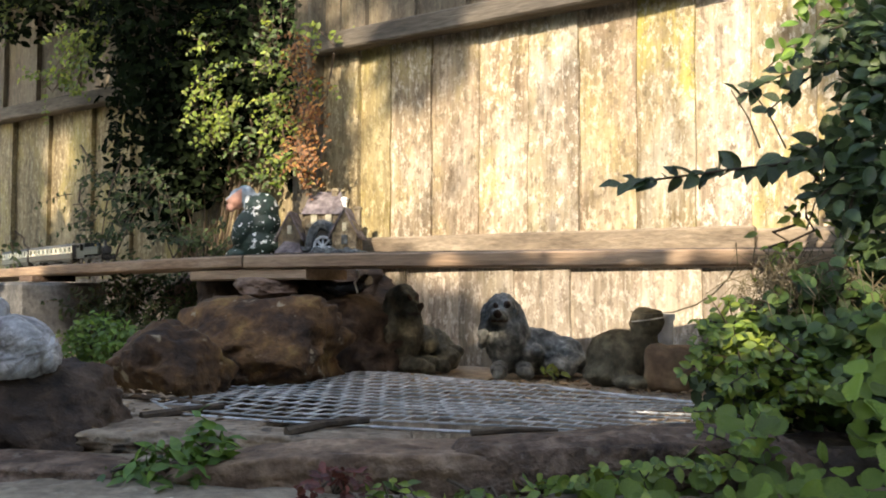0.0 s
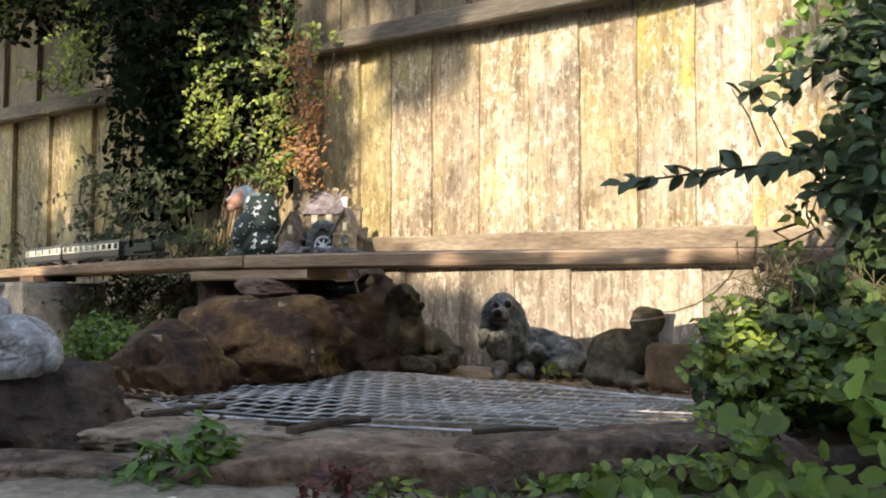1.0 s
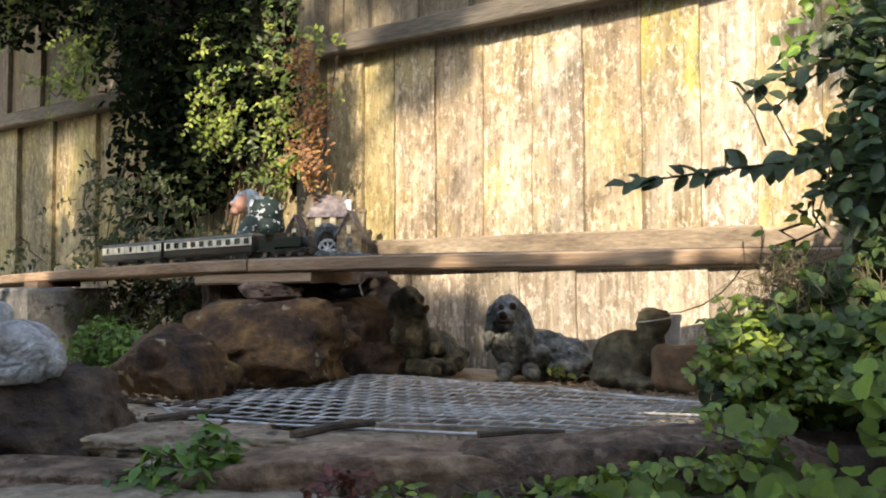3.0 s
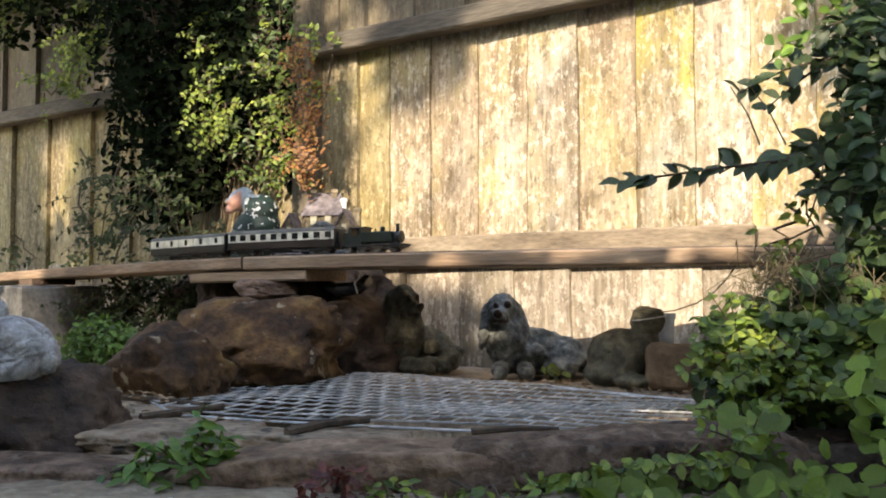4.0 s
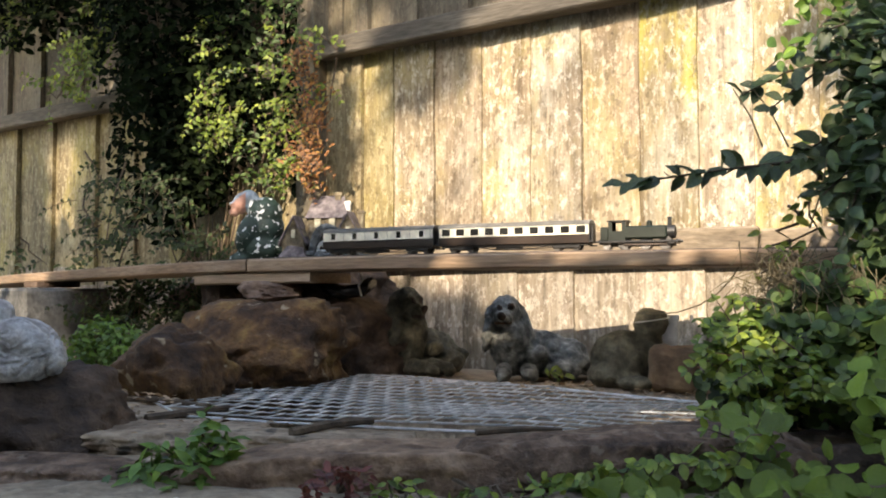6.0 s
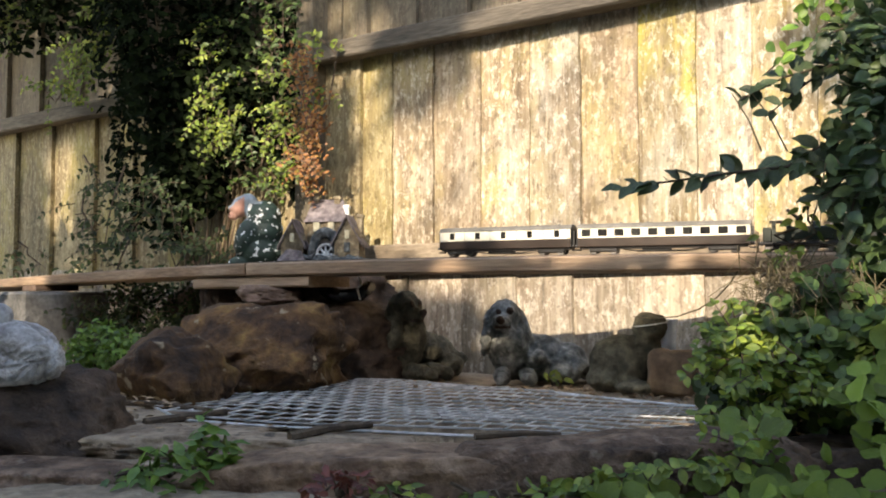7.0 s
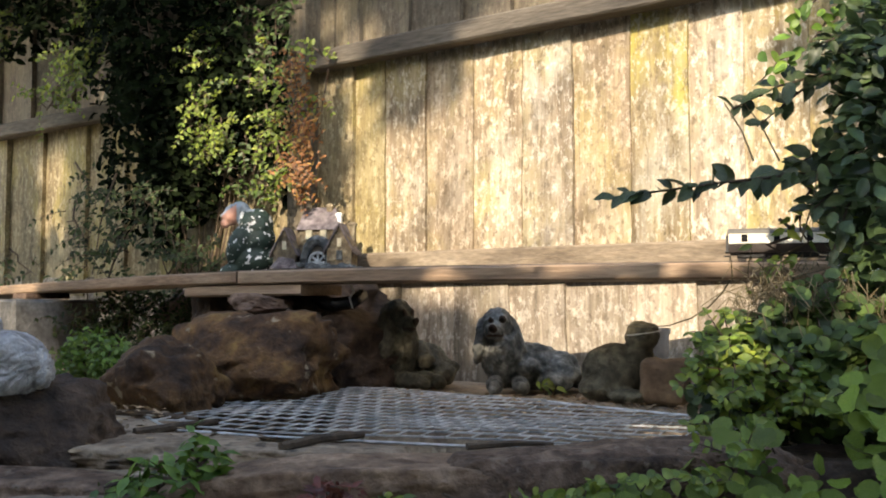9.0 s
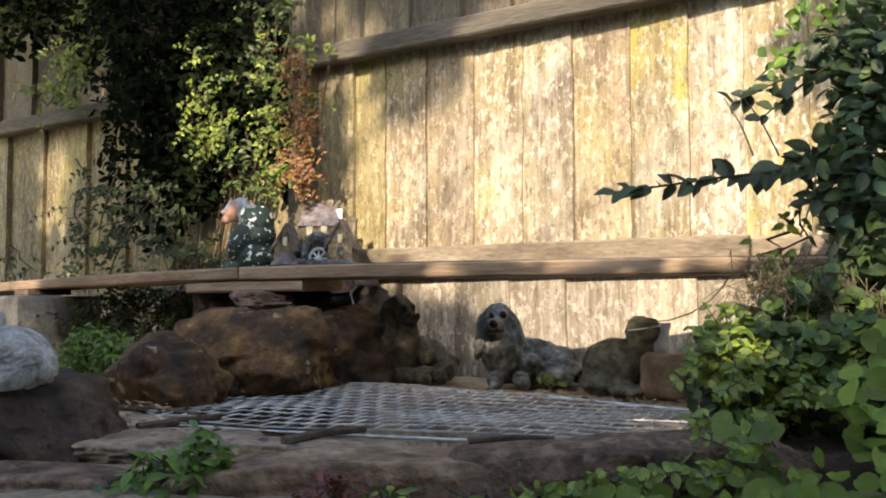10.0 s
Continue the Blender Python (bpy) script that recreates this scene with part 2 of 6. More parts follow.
def fence_surface(name, deep, mid, pale, lichen, lichen_amount):
    """Sawn softwood gone pale: upright grain, dark streaks, flaking pale patches, yellow lichen, specks."""
    m = bpy.data.materials.new(name)
    m.use_nodes = True
    n, l = m.node_tree.nodes, m.node_tree.links
    b = n["Principled BSDF"]
    co = n.new("ShaderNodeTexCoord")
    info = n.new("ShaderNodeObjectInfo")
    comb = n.new("ShaderNodeCombineXYZ")
    for i in range(3):
        l.new(info.outputs["Random"], comb.inputs[i])
    add = n.new("ShaderNodeVectorMath")
    add.operation = "MULTIPLY_ADD"
    add.inputs[1].default_value = (13, 7, 11)
    l.new(comb.outputs[0], add.inputs[0])
    l.new(co.outputs["Object"], add.inputs[2])

    def tex(scale, stretch, detail=5, rough=0.6):
        mp = n.new("ShaderNodeMapping")
        mp.inputs["Scale"].default_value = stretch
        l.new(add.outputs[0], mp.inputs["Vector"])
        t = n.new("ShaderNodeTexNoise")
        t.inputs["Scale"].default_value, t.inputs["Detail"].default_value, t.inputs["Roughness"].default_value = scale, detail, rough
        l.new(mp.outputs[0], t.inputs["Vector"])
        return t.outputs["Fac"]

    def span(v, a, z, lo=0.0, hi=1.0):
        r = n.new("ShaderNodeMapRange")
        for k, x in zip(("From Min", "From Max", "To Min", "To Max"), (a, z, lo, hi)):
            r.inputs[k].default_value = x
        l.new(v, r.inputs["Value"])
        return r.outputs[0]

    def over(fac, under, c):
        x = n.new("ShaderNodeMix")
        x.data_type = "RGBA"
        l.new(fac, x.inputs[0])
        if isinstance(under, tuple):
            x.inputs[6].default_value = (*under, 1)
        else:
            l.new(under, x.inputs[6])
        x.inputs[7].default_value = (*c, 1)
        return x.outputs[2]
    grain = tex(22, (5, 5, 0.35), 4)
    streak = tex(7, (4, 4, 0.28), 6, 0.7)
    patch = tex(6, (1.6, 1.6, 0.7), 6, 0.7)
    moss = tex(4.5, (1.2, 1.2, 0.8), 5, 0.65)
    speck = tex(75, (1, 1, 0.8), 3)
    c = over(span(streak, 0.36, 0.60), deep, mid)
    c = over(span(patch, 0.48, 0.66, 0.0, 0.7), c, pale)
    c = over(span(moss, 0.50, 0.64, 0.0, lichen_amount), c, lichen)
    flake = tex(58, (1.2, 1.2, 0.7), 6, 0.8)
    c = over(span(flake, 0.52, 0.58, 0.0, 0.7), c, tuple(min(0.8, x * 1.12) for x in pale))
    pit = tex(44, (1.3, 1.3, 0.6), 5, 0.75)
    c = over(span(pit, 0.56, 0.62, 0.0, 0.7), c, deep)
    c = over(span(speck, 0.58, 0.66, 0.0, 0.45), c, tuple(x * 0.55 for x in deep))
    tone = n.new("ShaderNodeMath")
    tone.operation = "MULTIPLY"
    l.new(span(grain, 0.3, 0.7, 0.72, 1.18), tone.inputs[0])
    l.new(span(info.outputs["Random"], 0, 1, 0.66, 1.14), tone.inputs[1])
    sc = n.new("ShaderNodeVectorMath")
    sc.operation = "SCALE"
    l.new(c, sc.inputs[0])
    l.new(tone.outputs[0], sc.inputs["Scale"])
    l.new(sc.outputs[0], b.inputs["Base Color"])
    b.inputs["Roughness"].default_value = 0.82
    last = None
    for v, st, d in ((grain, 0.6, 0.004), (speck, 0.5, 0.003), (patch, 0.4, 0.006), (flake, 0.6, 0.004)):
        bp = n.new("ShaderNodeBump")
        bp.inputs["Strength"].default_value, bp.inputs["Distance"].default_value = st, d
        l.new(v, bp.inputs["Height"])
        if last:
            l.new(last, bp.inputs["Normal"])
        last = bp.outputs[0]
    l.new(last, b.inputs["Normal"])
    return m


M["fence"] = fence_surface("weathered_fence", (0.15, 0.108, 0.064), (0.37, 0.29, 0.185), (0.58, 0.515, 0.395), (0.41, 0.335, 0.12), 0.6)
M["fence_mossy"] = fence_surface("mossy_fence", (0.19, 0.142, 0.058), (0.36, 0.29, 0.135), (0.50, 0.43, 0.26), (0.40, 0.335, 0.085), 0.95)
M["fence_brown"] = fence_surface("brown_fence", (0.145, 0.105, 0.063), (0.30, 0.23, 0.15), (0.46, 0.385, 0.285), (0.33, 0.27, 0.10), 0.45)
M["fence_lichen"] = fence_surface("lichened_fence", (0.20, 0.14, 0.072), (0.46, 0.375, 0.22), (0.70, 0.65, 0.52), (0.50, 0.42, 0.10), 0.95)
M["fence_pale"] = fence_surface("bleached_fence", (0.18, 0.132, 0.082), (0.45, 0.37, 0.26), (0.70, 0.645, 0.53), (0.45, 0.38, 0.16), 0.5)
M["fence_old"] = fence_surface("old_mossy_fence", (0.13, 0.098, 0.05), (0.29, 0.228, 0.125), (0.46, 0.39, 0.24), (0.38, 0.315, 0.105), 0.75)
M["fence_low"] = fence_surface("pale_gravel_board", (0.20, 0.155, 0.11), (0.38, 0.32, 0.24), (0.56, 0.50, 0.41), (0.34, 0.30, 0.18), 0.3)
# Darker copy of the fence wood; the upper boards' shade is put into it
M["fence_dark"] = fence_surface("shade_toned_fence", (0.10, 0.077, 0.053), (0.15, 0.122, 0.083), (0.19, 0.16, 0.11), (0.17, 0.14, 0.07), 0.4)


# ---- building helpers
def link_mesh(name, bm, material, smooth=False):
    me = bpy.data.meshes.new(name)
    bmesh.ops.recalc_face_normals(bm, faces=bm.faces) if not smooth == "raw" else None
    bm.to_mesh(me)
    bm.free()
    for p in me.polygons:
        p.use_smooth = bool(smooth)
    for m in (material if isinstance(material, (list, tuple)) else [material]):
        me.materials.append(m)
    return me


def part(name, bm, material, parent, label="", smooth=False, at=None):
    ob = new(name, link_mesh(name, bm, material, smooth))
    ob.parent = parent
    if at is not None:
        ob.matrix_basis = at
    return tagged(ob, label) if label else ob


def thing(name, label, category, at=None, group="", kind=""):
    ob = new(name)
    ob.empty_display_size = 0.02
    if at is not None:
        ob.matrix_basis = at
    return tagged(ob, label, category, group, kind)


def solo(name, bm, material, label, category, at=None, smooth=False, group="", kind=""):
    ob = new(name, link_mesh(name, bm, material, smooth))
    if at is not None:
        ob.matrix_basis = at
    return tagged(ob, label, category, group, kind)


def box(bm, x0, x1, y0, y1, z0, z1, bevel=0.0, mat=0):
    r = bmesh.ops.create_cube(bm, size=1.0, matrix=Matrix.LocRotScale(((x0 + x1) / 2, (y0 + y1) / 2, (z0 + z1) / 2), None, (x1 - x0, y1 - y0, z1 - z0)))
    for v in r["verts"]:
        for fc in v.link_faces:
            fc.material_index = mat
    if bevel:
        bmesh.ops.bevel(bm, geom=list({e for v in r["verts"] for e in v.link_edges}), offset=bevel, segments=1, affect="EDGES", profile=0.5)
    return bm


def cyl(bm, a, b, r0, r1=None, n=10):
    a, b = Vector(a), Vector(b)
    m = Matrix.Translation((a + b) / 2) @ (b - a).to_track_quat("Z", "Y").to_matrix().to_4x4()
    bmesh.ops.create_cone(bm, cap_ends=True, segments=n, radius1=r0, radius2=r0 if r1 is None else r1, depth=(b - a).length, matrix=m)
    return bm


def blob(bm, c, r, sub=2, rot=(0, 0, 0)):
    q = Euler([radians(a) for a in rot])
    bmesh.ops.create_icosphere(bm, subdivisions=sub, radius=1.0, matrix=Matrix.LocRotScale(c, q, r if hasattr(r, "__len__") else (r, r, r)))
    return bm


def tube(bm, pts, r0, r1=None, n=6):
    """A tapering tube along points."""
    pts = [Vector(p) for p in pts]
    r1 = r0 if r1 is None else r1
    rings = []
    for i, p in enumerate(pts):
        d = (pts[min(i + 1, len(pts) - 1)] - pts[max(i - 1, 0)]).normalized()
        q = d.to_track_quat("Z", "Y")
        r = r0 + (r1 - r0) * i / (len(pts) - 1)
        rings.append([bm.verts.new(p + q @ Vector((r * math.cos(2 * math.pi * k / n), r * math.sin(2 * math.pi * k / n), 0))) for k in range(n)])
    for a, b in zip(rings, rings[1:]):
        for k in range(n):
            bm.faces.new((a[k], a[(k + 1) % n], b[(k + 1) % n], b[k]))
    bm.faces.new(rings[0][::-1])
    bm.faces.new(rings[-1])
    return bm


def rough_up(bm, amount, scale, seed=0.0, octaves=4):
    bm.normal_update()
    for v in bm.verts:
        p = v.co * scale + Vector((seed, seed * 1.7, seed * 0.6))
        v.co += v.normal * amount * (noise.fractal(p, 1.0, 2.0, octaves) + 0.4 * noise.noise(p * 0.5))
    return bm


def rock(name, size, material, label, at, seed, amount=0.17, sub=5, square=0.0, category="rock"):
    """A broken, weathered stone: a ball pressed towards a block, with cracked facets."""
    bm = bmesh.new()
    bmesh.ops.create_icosphere(bm, subdivisions=sub, radius=1.0)
    rng = random.Random(int(seed * 10))
    cuts = []
    for k in range(13):
        d = Vector((rng.gauss(0, 1), rng.gauss(0, 1), rng.gauss(0, 0.8))).normalized()
        cuts.append((d, rng.uniform(0.68, 0.92)))
    for v in bm.verts:
        c = v.co.copy()
        mx = max(abs(c.x), abs(c.y), abs(c.z))
        q = c.lerp(c / mx, square)
        p = c * 1.5 + Vector((seed * 3.1, seed, -seed))
        q *= 1 + amount * noise.fractal(p, 1.0, 2.0, 4)
        for d, lim in cuts:
            over = q.dot(d) - lim * (1 + 0.5 * square)
            if over > 0:
                q -= d * over * 0.85
        q *= 1.08 + 0.05 * noise.fractal(p * 4, 0.8, 2.0, 5)
        v.co = Vector((q.x * size[0] / 2, q.y * size[1] / 2, q.z * size[2] / 2))
    return solo(name, bm, material, label, category, at, smooth=True)


LEAF_SHAPES = {
    "oval": [(0, 0, 0), (0.17, 0.12, 0.03), (0.27, 0.34, 0.05), (0.27, 0.58, 0.05), (0.15, 0.84, 0.0), (0, 1.0, -0.08), (-0.15, 0.84, 0.0), (-0.27, 0.58, 0.05), (-0.27, 0.34, 0.05), (-0.17, 0.12, 0.03)],
    "round": [(0, 0.06, 0), (0.20, -0.02, 0.03), (0.40, 0.10, 0.06), (0.52, 0.32, 0.10), (0.52, 0.58, 0.09), (0.38, 0.82, 0.06), (0.18, 0.95, 0.02), (0, 0.99, -0.03), (-0.18, 0.95, 0.02), (-0.38, 0.82, 0.06), (-0.52, 0.58, 0.09), (-0.52, 0.32, 0.10), (-0.40, 0.10, 0.06), (-0.20, -0.02, 0.03)],
    "point": [(0, 0, 0), (0.22, 0.25, 0.04), (0.20, 0.55, 0.05), (0, 1.05, -0.12), (-0.20, 0.55, 0.05), (-0.22, 0.25, 0.04)],
}


def add_leaf(verts, faces, m, shape, size):
    """One leaf folded along its rib."""
    o = len(verts)
    pts = LEAF_SHAPES[shape]
    for p in pts:
        verts.append(m @ (Vector(p) * size))
    verts.append(m @ (Vector((0, 0.5, -0.03)) * size))
    k = len(pts)
    for i in range(k):
        faces.append((o + i, o + (i + 1) % k, o + k))


def leaves_mesh(name, places, shape, material):
    verts, faces = [], []
    for m, s in places:
        add_leaf(verts, faces, m, shape, s)
    me = bpy.data.meshes.new(name)
    me.from_pydata([tuple(v) for v in verts], [], faces)
    me.materials.append(material)
    for p in me.polygons:
        p.use_smooth = True
    return me


def leaf_pose(rng, c, face=Vector((-0.3, -1, 0.5)), spread=0.6, droop=0.4):
    """A leaf at c that turns its face more or less to the open side."""
    z = (face.normalized() + Vector((rng.gauss(0, spread), rng.gauss(0, spread), rng.gauss(0, spread)))).normalized()
    y = Vector((rng.gauss(0, 1), rng.gauss(0, 0.5), rng.gauss(-droop, 0.6)))
    y = (y - z * y.dot(z)).normalized()
    x = y.cross(z)
    m = Matrix((x, y, z)).transposed().to_4x4()
    m.translation = c
    return m


def leaf_on_stem(rng, c, y, face, spread=0.35):
    """A leaf at c that points along y and turns its face to the open side."""
    z = (face.normalized() + Vector((rng.gauss(0, spread), rng.gauss(0, spread), rng.gauss(0, spread)))).normalized()
    y = (y - z * y.dot(z)).normalized()
    m = Matrix((y.cross(z), y, z)).transposed().to_4x4()
    m.translation = c
    return m


def sprig(bm, places, rng, a, way, length, size, gap, face, droop=0.8, thick=0.0012, spread=0.35):
    """A bending shoot with pairs of leaves that shrink towards its tip."""
    n = max(3, int(length / gap))
    p, d = Vector(a), Vector(way).normalized()
    pts = [p.copy()]
    for k in range(n):
        d = (d + Vector((rng.gauss(0, 0.10), rng.gauss(0, 0.10), rng.gauss(-droop / n, 0.06)))).normalized()
        p = p + d * (length / n)
        pts.append(p.copy())
        side = d.cross(face)
        side = side.normalized() if side.length > 0.05 else Vector((1, 0, 0))
        s = size * (1.08 - 0.5 * k / n) * rng.uniform(0.75, 1.2)
        for w in (-1, 1):
            if rng.random() < 0.9:
                places.append((leaf_on_stem(rng, p, side * w + d * rng.uniform(0.3, 0.9), face, spread), s))
    places.append((leaf_on_stem(rng, p, d, face, spread), size * 0.6))
    tube(bm, pts, thick, thick * 0.4, 4)


def sprays(name, label, category, groups, material, seed, size, gap, face, shape="oval", length=(0.05, 0.10), droop=0.9, stems="twig", spread=0.35, outward=None):
    """Leafy sprays in drifts: each group runs from one point to another with a spread and a number of shoots."""
    rng = random.Random(seed)
    p = thing(name, label, category)
    bm = bmesh.new()
    places = []
    for a, b, wide, count in groups:
        a, b = Vector(a), Vector(b)
        bend = [Vector((rng.gauss(0, wide * 0.25), rng.gauss(0, 0.006), 0)) for _ in range(5)]
        line = [a.lerp(b, i / 4) + bend[i] for i in range(5)]
        tube(bm, line, 0.0028, 0.0012, 5)
        for k in range(count):
            t = rng.random() * 3.999
            q = line[int(t)].lerp(line[int(t) + 1], t - int(t))
            q = q + Vector((rng.gauss(0, wide * 0.5), rng.gauss(-0.012, 0.018), rng.gauss(0, wide * 0.3)))
            out = Vector((rng.gauss(0, 0.8), rng.uniform(-0.7, 0.1), rng.gauss(-0.1, 0.5))) if outward is None else outward + Vector((rng.gauss(0, 0.5), rng.gauss(0, 0.4), rng.gauss(0, 0.4)))
            sprig(bm, places, rng, q, out, rng.uniform(*length), size, gap, face, droop, spread=spread)
    part("stem_growth", bm, M[stems], p)["kind"] = "stuff"
    ob = new("foliage", leaves_mesh("foliage", places, shape, M[material]))
    ob.parent = p
    ob["kind"] = "stuff"
    return p


# ---- ground
POND = [Vector(p) for p in ((-0.31, 1.13), (0.06, 1.00), (0.22, 0.99), (0.25, 1.10), (-0.20, 1.62), (-0.41, 1.44))]


def inside(x, y, poly):
    hit = False
    for a, b in zip(poly, poly[1:] + poly[:1]):
        if (a.y > y) != (b.y > y) and x < (b.x - a.x) * (y - a.y) / (b.y - a.y) + a.x:
            hit = not hit
    return hit


FENCE_D = Vector((0.812, -0.583, 0))
FENCE_IN = Vector((-0.583, -0.812, 0))
FENCE_0 = Vector((0, 2.0, 0))


def ground_height(x, y):
    z = 0.012 * noise.noise(Vector((x * 5, y * 5, 0))) + 0.006 * noise.noise(Vector((x * 23, y * 23, 3)))
    if y > 0.95:
        z += 0.022 * min(1.0, (y - 0.95) / 0.25)
    far = (Vector((x, y, 0)) - FENCE_0).dot(FENCE_IN)
    if far < 0.6 and x < -0.25:
        z += 0.07 * (1 - max(far, 0) / 0.6) * min(1.0, (-0.25 - x) / 0.3)
    if y < 0.8:
        z -= 0.02 * min(1.0, (0.8 - y) / 0.1)
    if inside(x, y, POND):
        z = -0.13
    return z


def build_ground():
    near = np.arange(-1.6, 1.6001, 0.02)
    out = np.array([0.3, 1, 2.5, 6, 15, 40, 120, 400, 1500])
    xs = np.concatenate([-1.6 - out[::-1], near, 1.6 + out])
    ys = np.concatenate([-0.2 - out[::-1], np.arange(-0.2, 3.2001, 0.02), 3.2 + out])
    verts = [(float(x), float(y), ground_height(float(x), float(y)) if abs(x) < 1.7 and -0.3 < y < 3.3 else 0.0) for y in ys for x in xs]
    w = len(xs)
    faces = [(j * w + i, j * w + i + 1, (j + 1) * w + i + 1, (j + 1) * w + i) for j in range(len(ys) - 1) for i in range(w - 1)]
    me = bpy.data.meshes.new("ground")
    me.from_pydata(verts, [], faces)
    me.materials.append(M["soil"])
    for p in me.polygons:
        p.use_smooth = True
    tagged(new("ground", me), "dark bare garden soil round the covered pond", "ground", kind="structure")
    bm = bmesh.new()
    bm.faces.new([bm.verts.new((p.x * 1.03, p.y * 1.0, -0.045)) for p in POND])
    solo("water", bm, M["water"], "dark still pond water under the wire grille", "water", kind="structure")
    # the paving that the camera rests on
    bm = bmesh.new()
    box(bm, -1.6, 1.2, -1.9, 0, -0.06, 0.0, 0.006)
    solo("pavement", bm, M["paving"], "pale worn concrete paving beside the pond edge", "paving", pose(-0.05, 0.86, -0.004, 0, 0, -13), kind="structure")


# ---- fence
def build_fence():
    rng = random.Random(3)
    turn = math.degrees(math.atan2(FENCE_D.y, FENCE_D.x))
    fence = thing("fence", "tall weathered close-board garden fence, pale yellow and lichen-stained", "fence", pose(*FENCE_0, 0, 0, turn))
    # local x along the fence, y away from the camera
    def board(name, s, w, z0, z1, mat, back, ragged, lap):
        bm = bmesh.new()
        e0, e1 = rng.uniform(-ragged, ragged), rng.uniform(-ragged, ragged)
        t = 0.016
        prof = [(-0.016, 0.004 + 0.008 * lap), (w + 0.006 * lap, 0.003 - 0.008 * lap), (w + 0.006 * lap, 0.010), (-0.016, 0.012 + t * 0.5)]
        ring = []
        steps = 9
        for k in range(steps + 1):
            z = z0 + (z1 - z0) * k / steps + (e1 if k == steps else e0 if k == 0 else 0)
            jx = rng.uniform(-0.0018, 0.0018)
            ring.append([bm.verts.new((x + jx, y, z)) for x, y in prof])
        for a, b in zip(ring, ring[1:]):
            for i in range(4):
                bm.faces.new((a[i], a[(i + 1) % 4], b[(i + 1) % 4], b[i]))
        bm.faces.new(ring[0][::-1])
        bm.faces.new(ring[-1])
        part(name, bm, mat, fence, at=pose(s, back + rng.uniform(0, 0.004), 0, 0, rng.uniform(-0.2, 0.2), rng.uniform(-0.8, 0.8)))

    def boards(name, s0, s1, z0, z1, mat, width, back, ragged, lap=1.0):
        s = s0
        while s < s1:
            w = width * rng.uniform(0.88, 1.12)
            board(name, s, w, z0, z1, mat, back, ragged, lap)
            s += w - 0.002 + (0.004 if rng.random() < 0.3 else 0)

    joints = (-0.345, -0.272, -0.151, -0.038, 0.081, 0.200, 0.315, 0.432, 0.545, 0.645, 0.755, 0.87, 0.985, 1.10, 1.22, 1.34, 1.46, 1.58, 1.70, 1.82)
    # Fourth board's brown has its shade put in; the seventh is browner wood
    looks = ("fence_mossy", "fence_mossy", "fence", "fence_brown", "fence", "fence_pale", "fence_brown", "fence_lichen", "fence_pale", "fence_lichen")
    for k, (a, b) in enumerate(zip(joints, joints[1:])):
        board("board", a, b - a + 0.002, 0.262, 0.750, M[looks[k] if k < len(looks) else "fence"], 0.0, 0.002, 0.45)
    boards("board", -2.6, -0.40, 0.20, 0.725, M["fence_old"], 0.20, 0.0, 0.002)
    boards("gravel_board", -2.6, 1.9, -0.03, 0.255, M["fence_low"], 0.14, 0.004, 0.004, 0.25)
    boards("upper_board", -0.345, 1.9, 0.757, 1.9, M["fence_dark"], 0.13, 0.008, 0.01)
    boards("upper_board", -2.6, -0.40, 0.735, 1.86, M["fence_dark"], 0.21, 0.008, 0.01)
    for s0, s1, z0, z1, front, key, nm in ((-0.34, 1.9, 0.714, 0.756, 0.046, "rail", "rail"), (-2.6, -0.40, 0.688, 0.729, 0.046, "rail", "rail"),
                                       (-0.34, 0.66, 0.232, 0.290, 0.024, "kick", "kick_rail"), (0.664, 1.9, 0.228, 0.284, 0.024, "kick", "kick_rail")):
        bm = bmesh.new()
        box(bm, s0, s1, -front, -0.002, z0, z1, 0.004)
        part(nm, bm, M[key], fence)
    bm = bmesh.new()
    box(bm, -0.398, -0.346, -0.045, 0.05, -0.05, 1.95, 0.004)
    part("post", bm, M["fence_dark"], fence, "square grey timber post")


# ---- track on its planks
TRACK_R, TRACK_TH, TRACK_A, TRACK_Z = 3.391, radians(26.74), 1.594, 0.241
TRACK_FALL = 0.018  # fall per metre behind the plank joint


BEND_AT, BEND_R, FENCE_TURN = 0.55, 1.2, radians(35.7)


def on_track(s):
    """Place and heading of the track s metres along its gentle curve, which bends back along the fence behind the shrub."""
    m = min(s, BEND_AT)
    th = TRACK_TH - m / TRACK_R
    x = -TRACK_R * (math.sin(th) - math.sin(TRACK_TH))
    y = TRACK_A - TRACK_R * (math.cos(th) - math.cos(TRACK_TH))
    if s > BEND_AT:
        bent = min(FENCE_TURN, th + (s - BEND_AT) / BEND_R)
        x += BEND_R * (math.sin(bent) - math.sin(th))
        y += BEND_R * (math.cos(bent) - math.cos(th))
        rest = max(0.0, s - BEND_AT - BEND_R * (bent - th))
        x, y, th = x + rest * math.cos(bent), y - rest * math.sin(bent), bent
    return Vector((x, y, TRACK_Z - TRACK_FALL * max(0.0, -0.36 - s))), -th


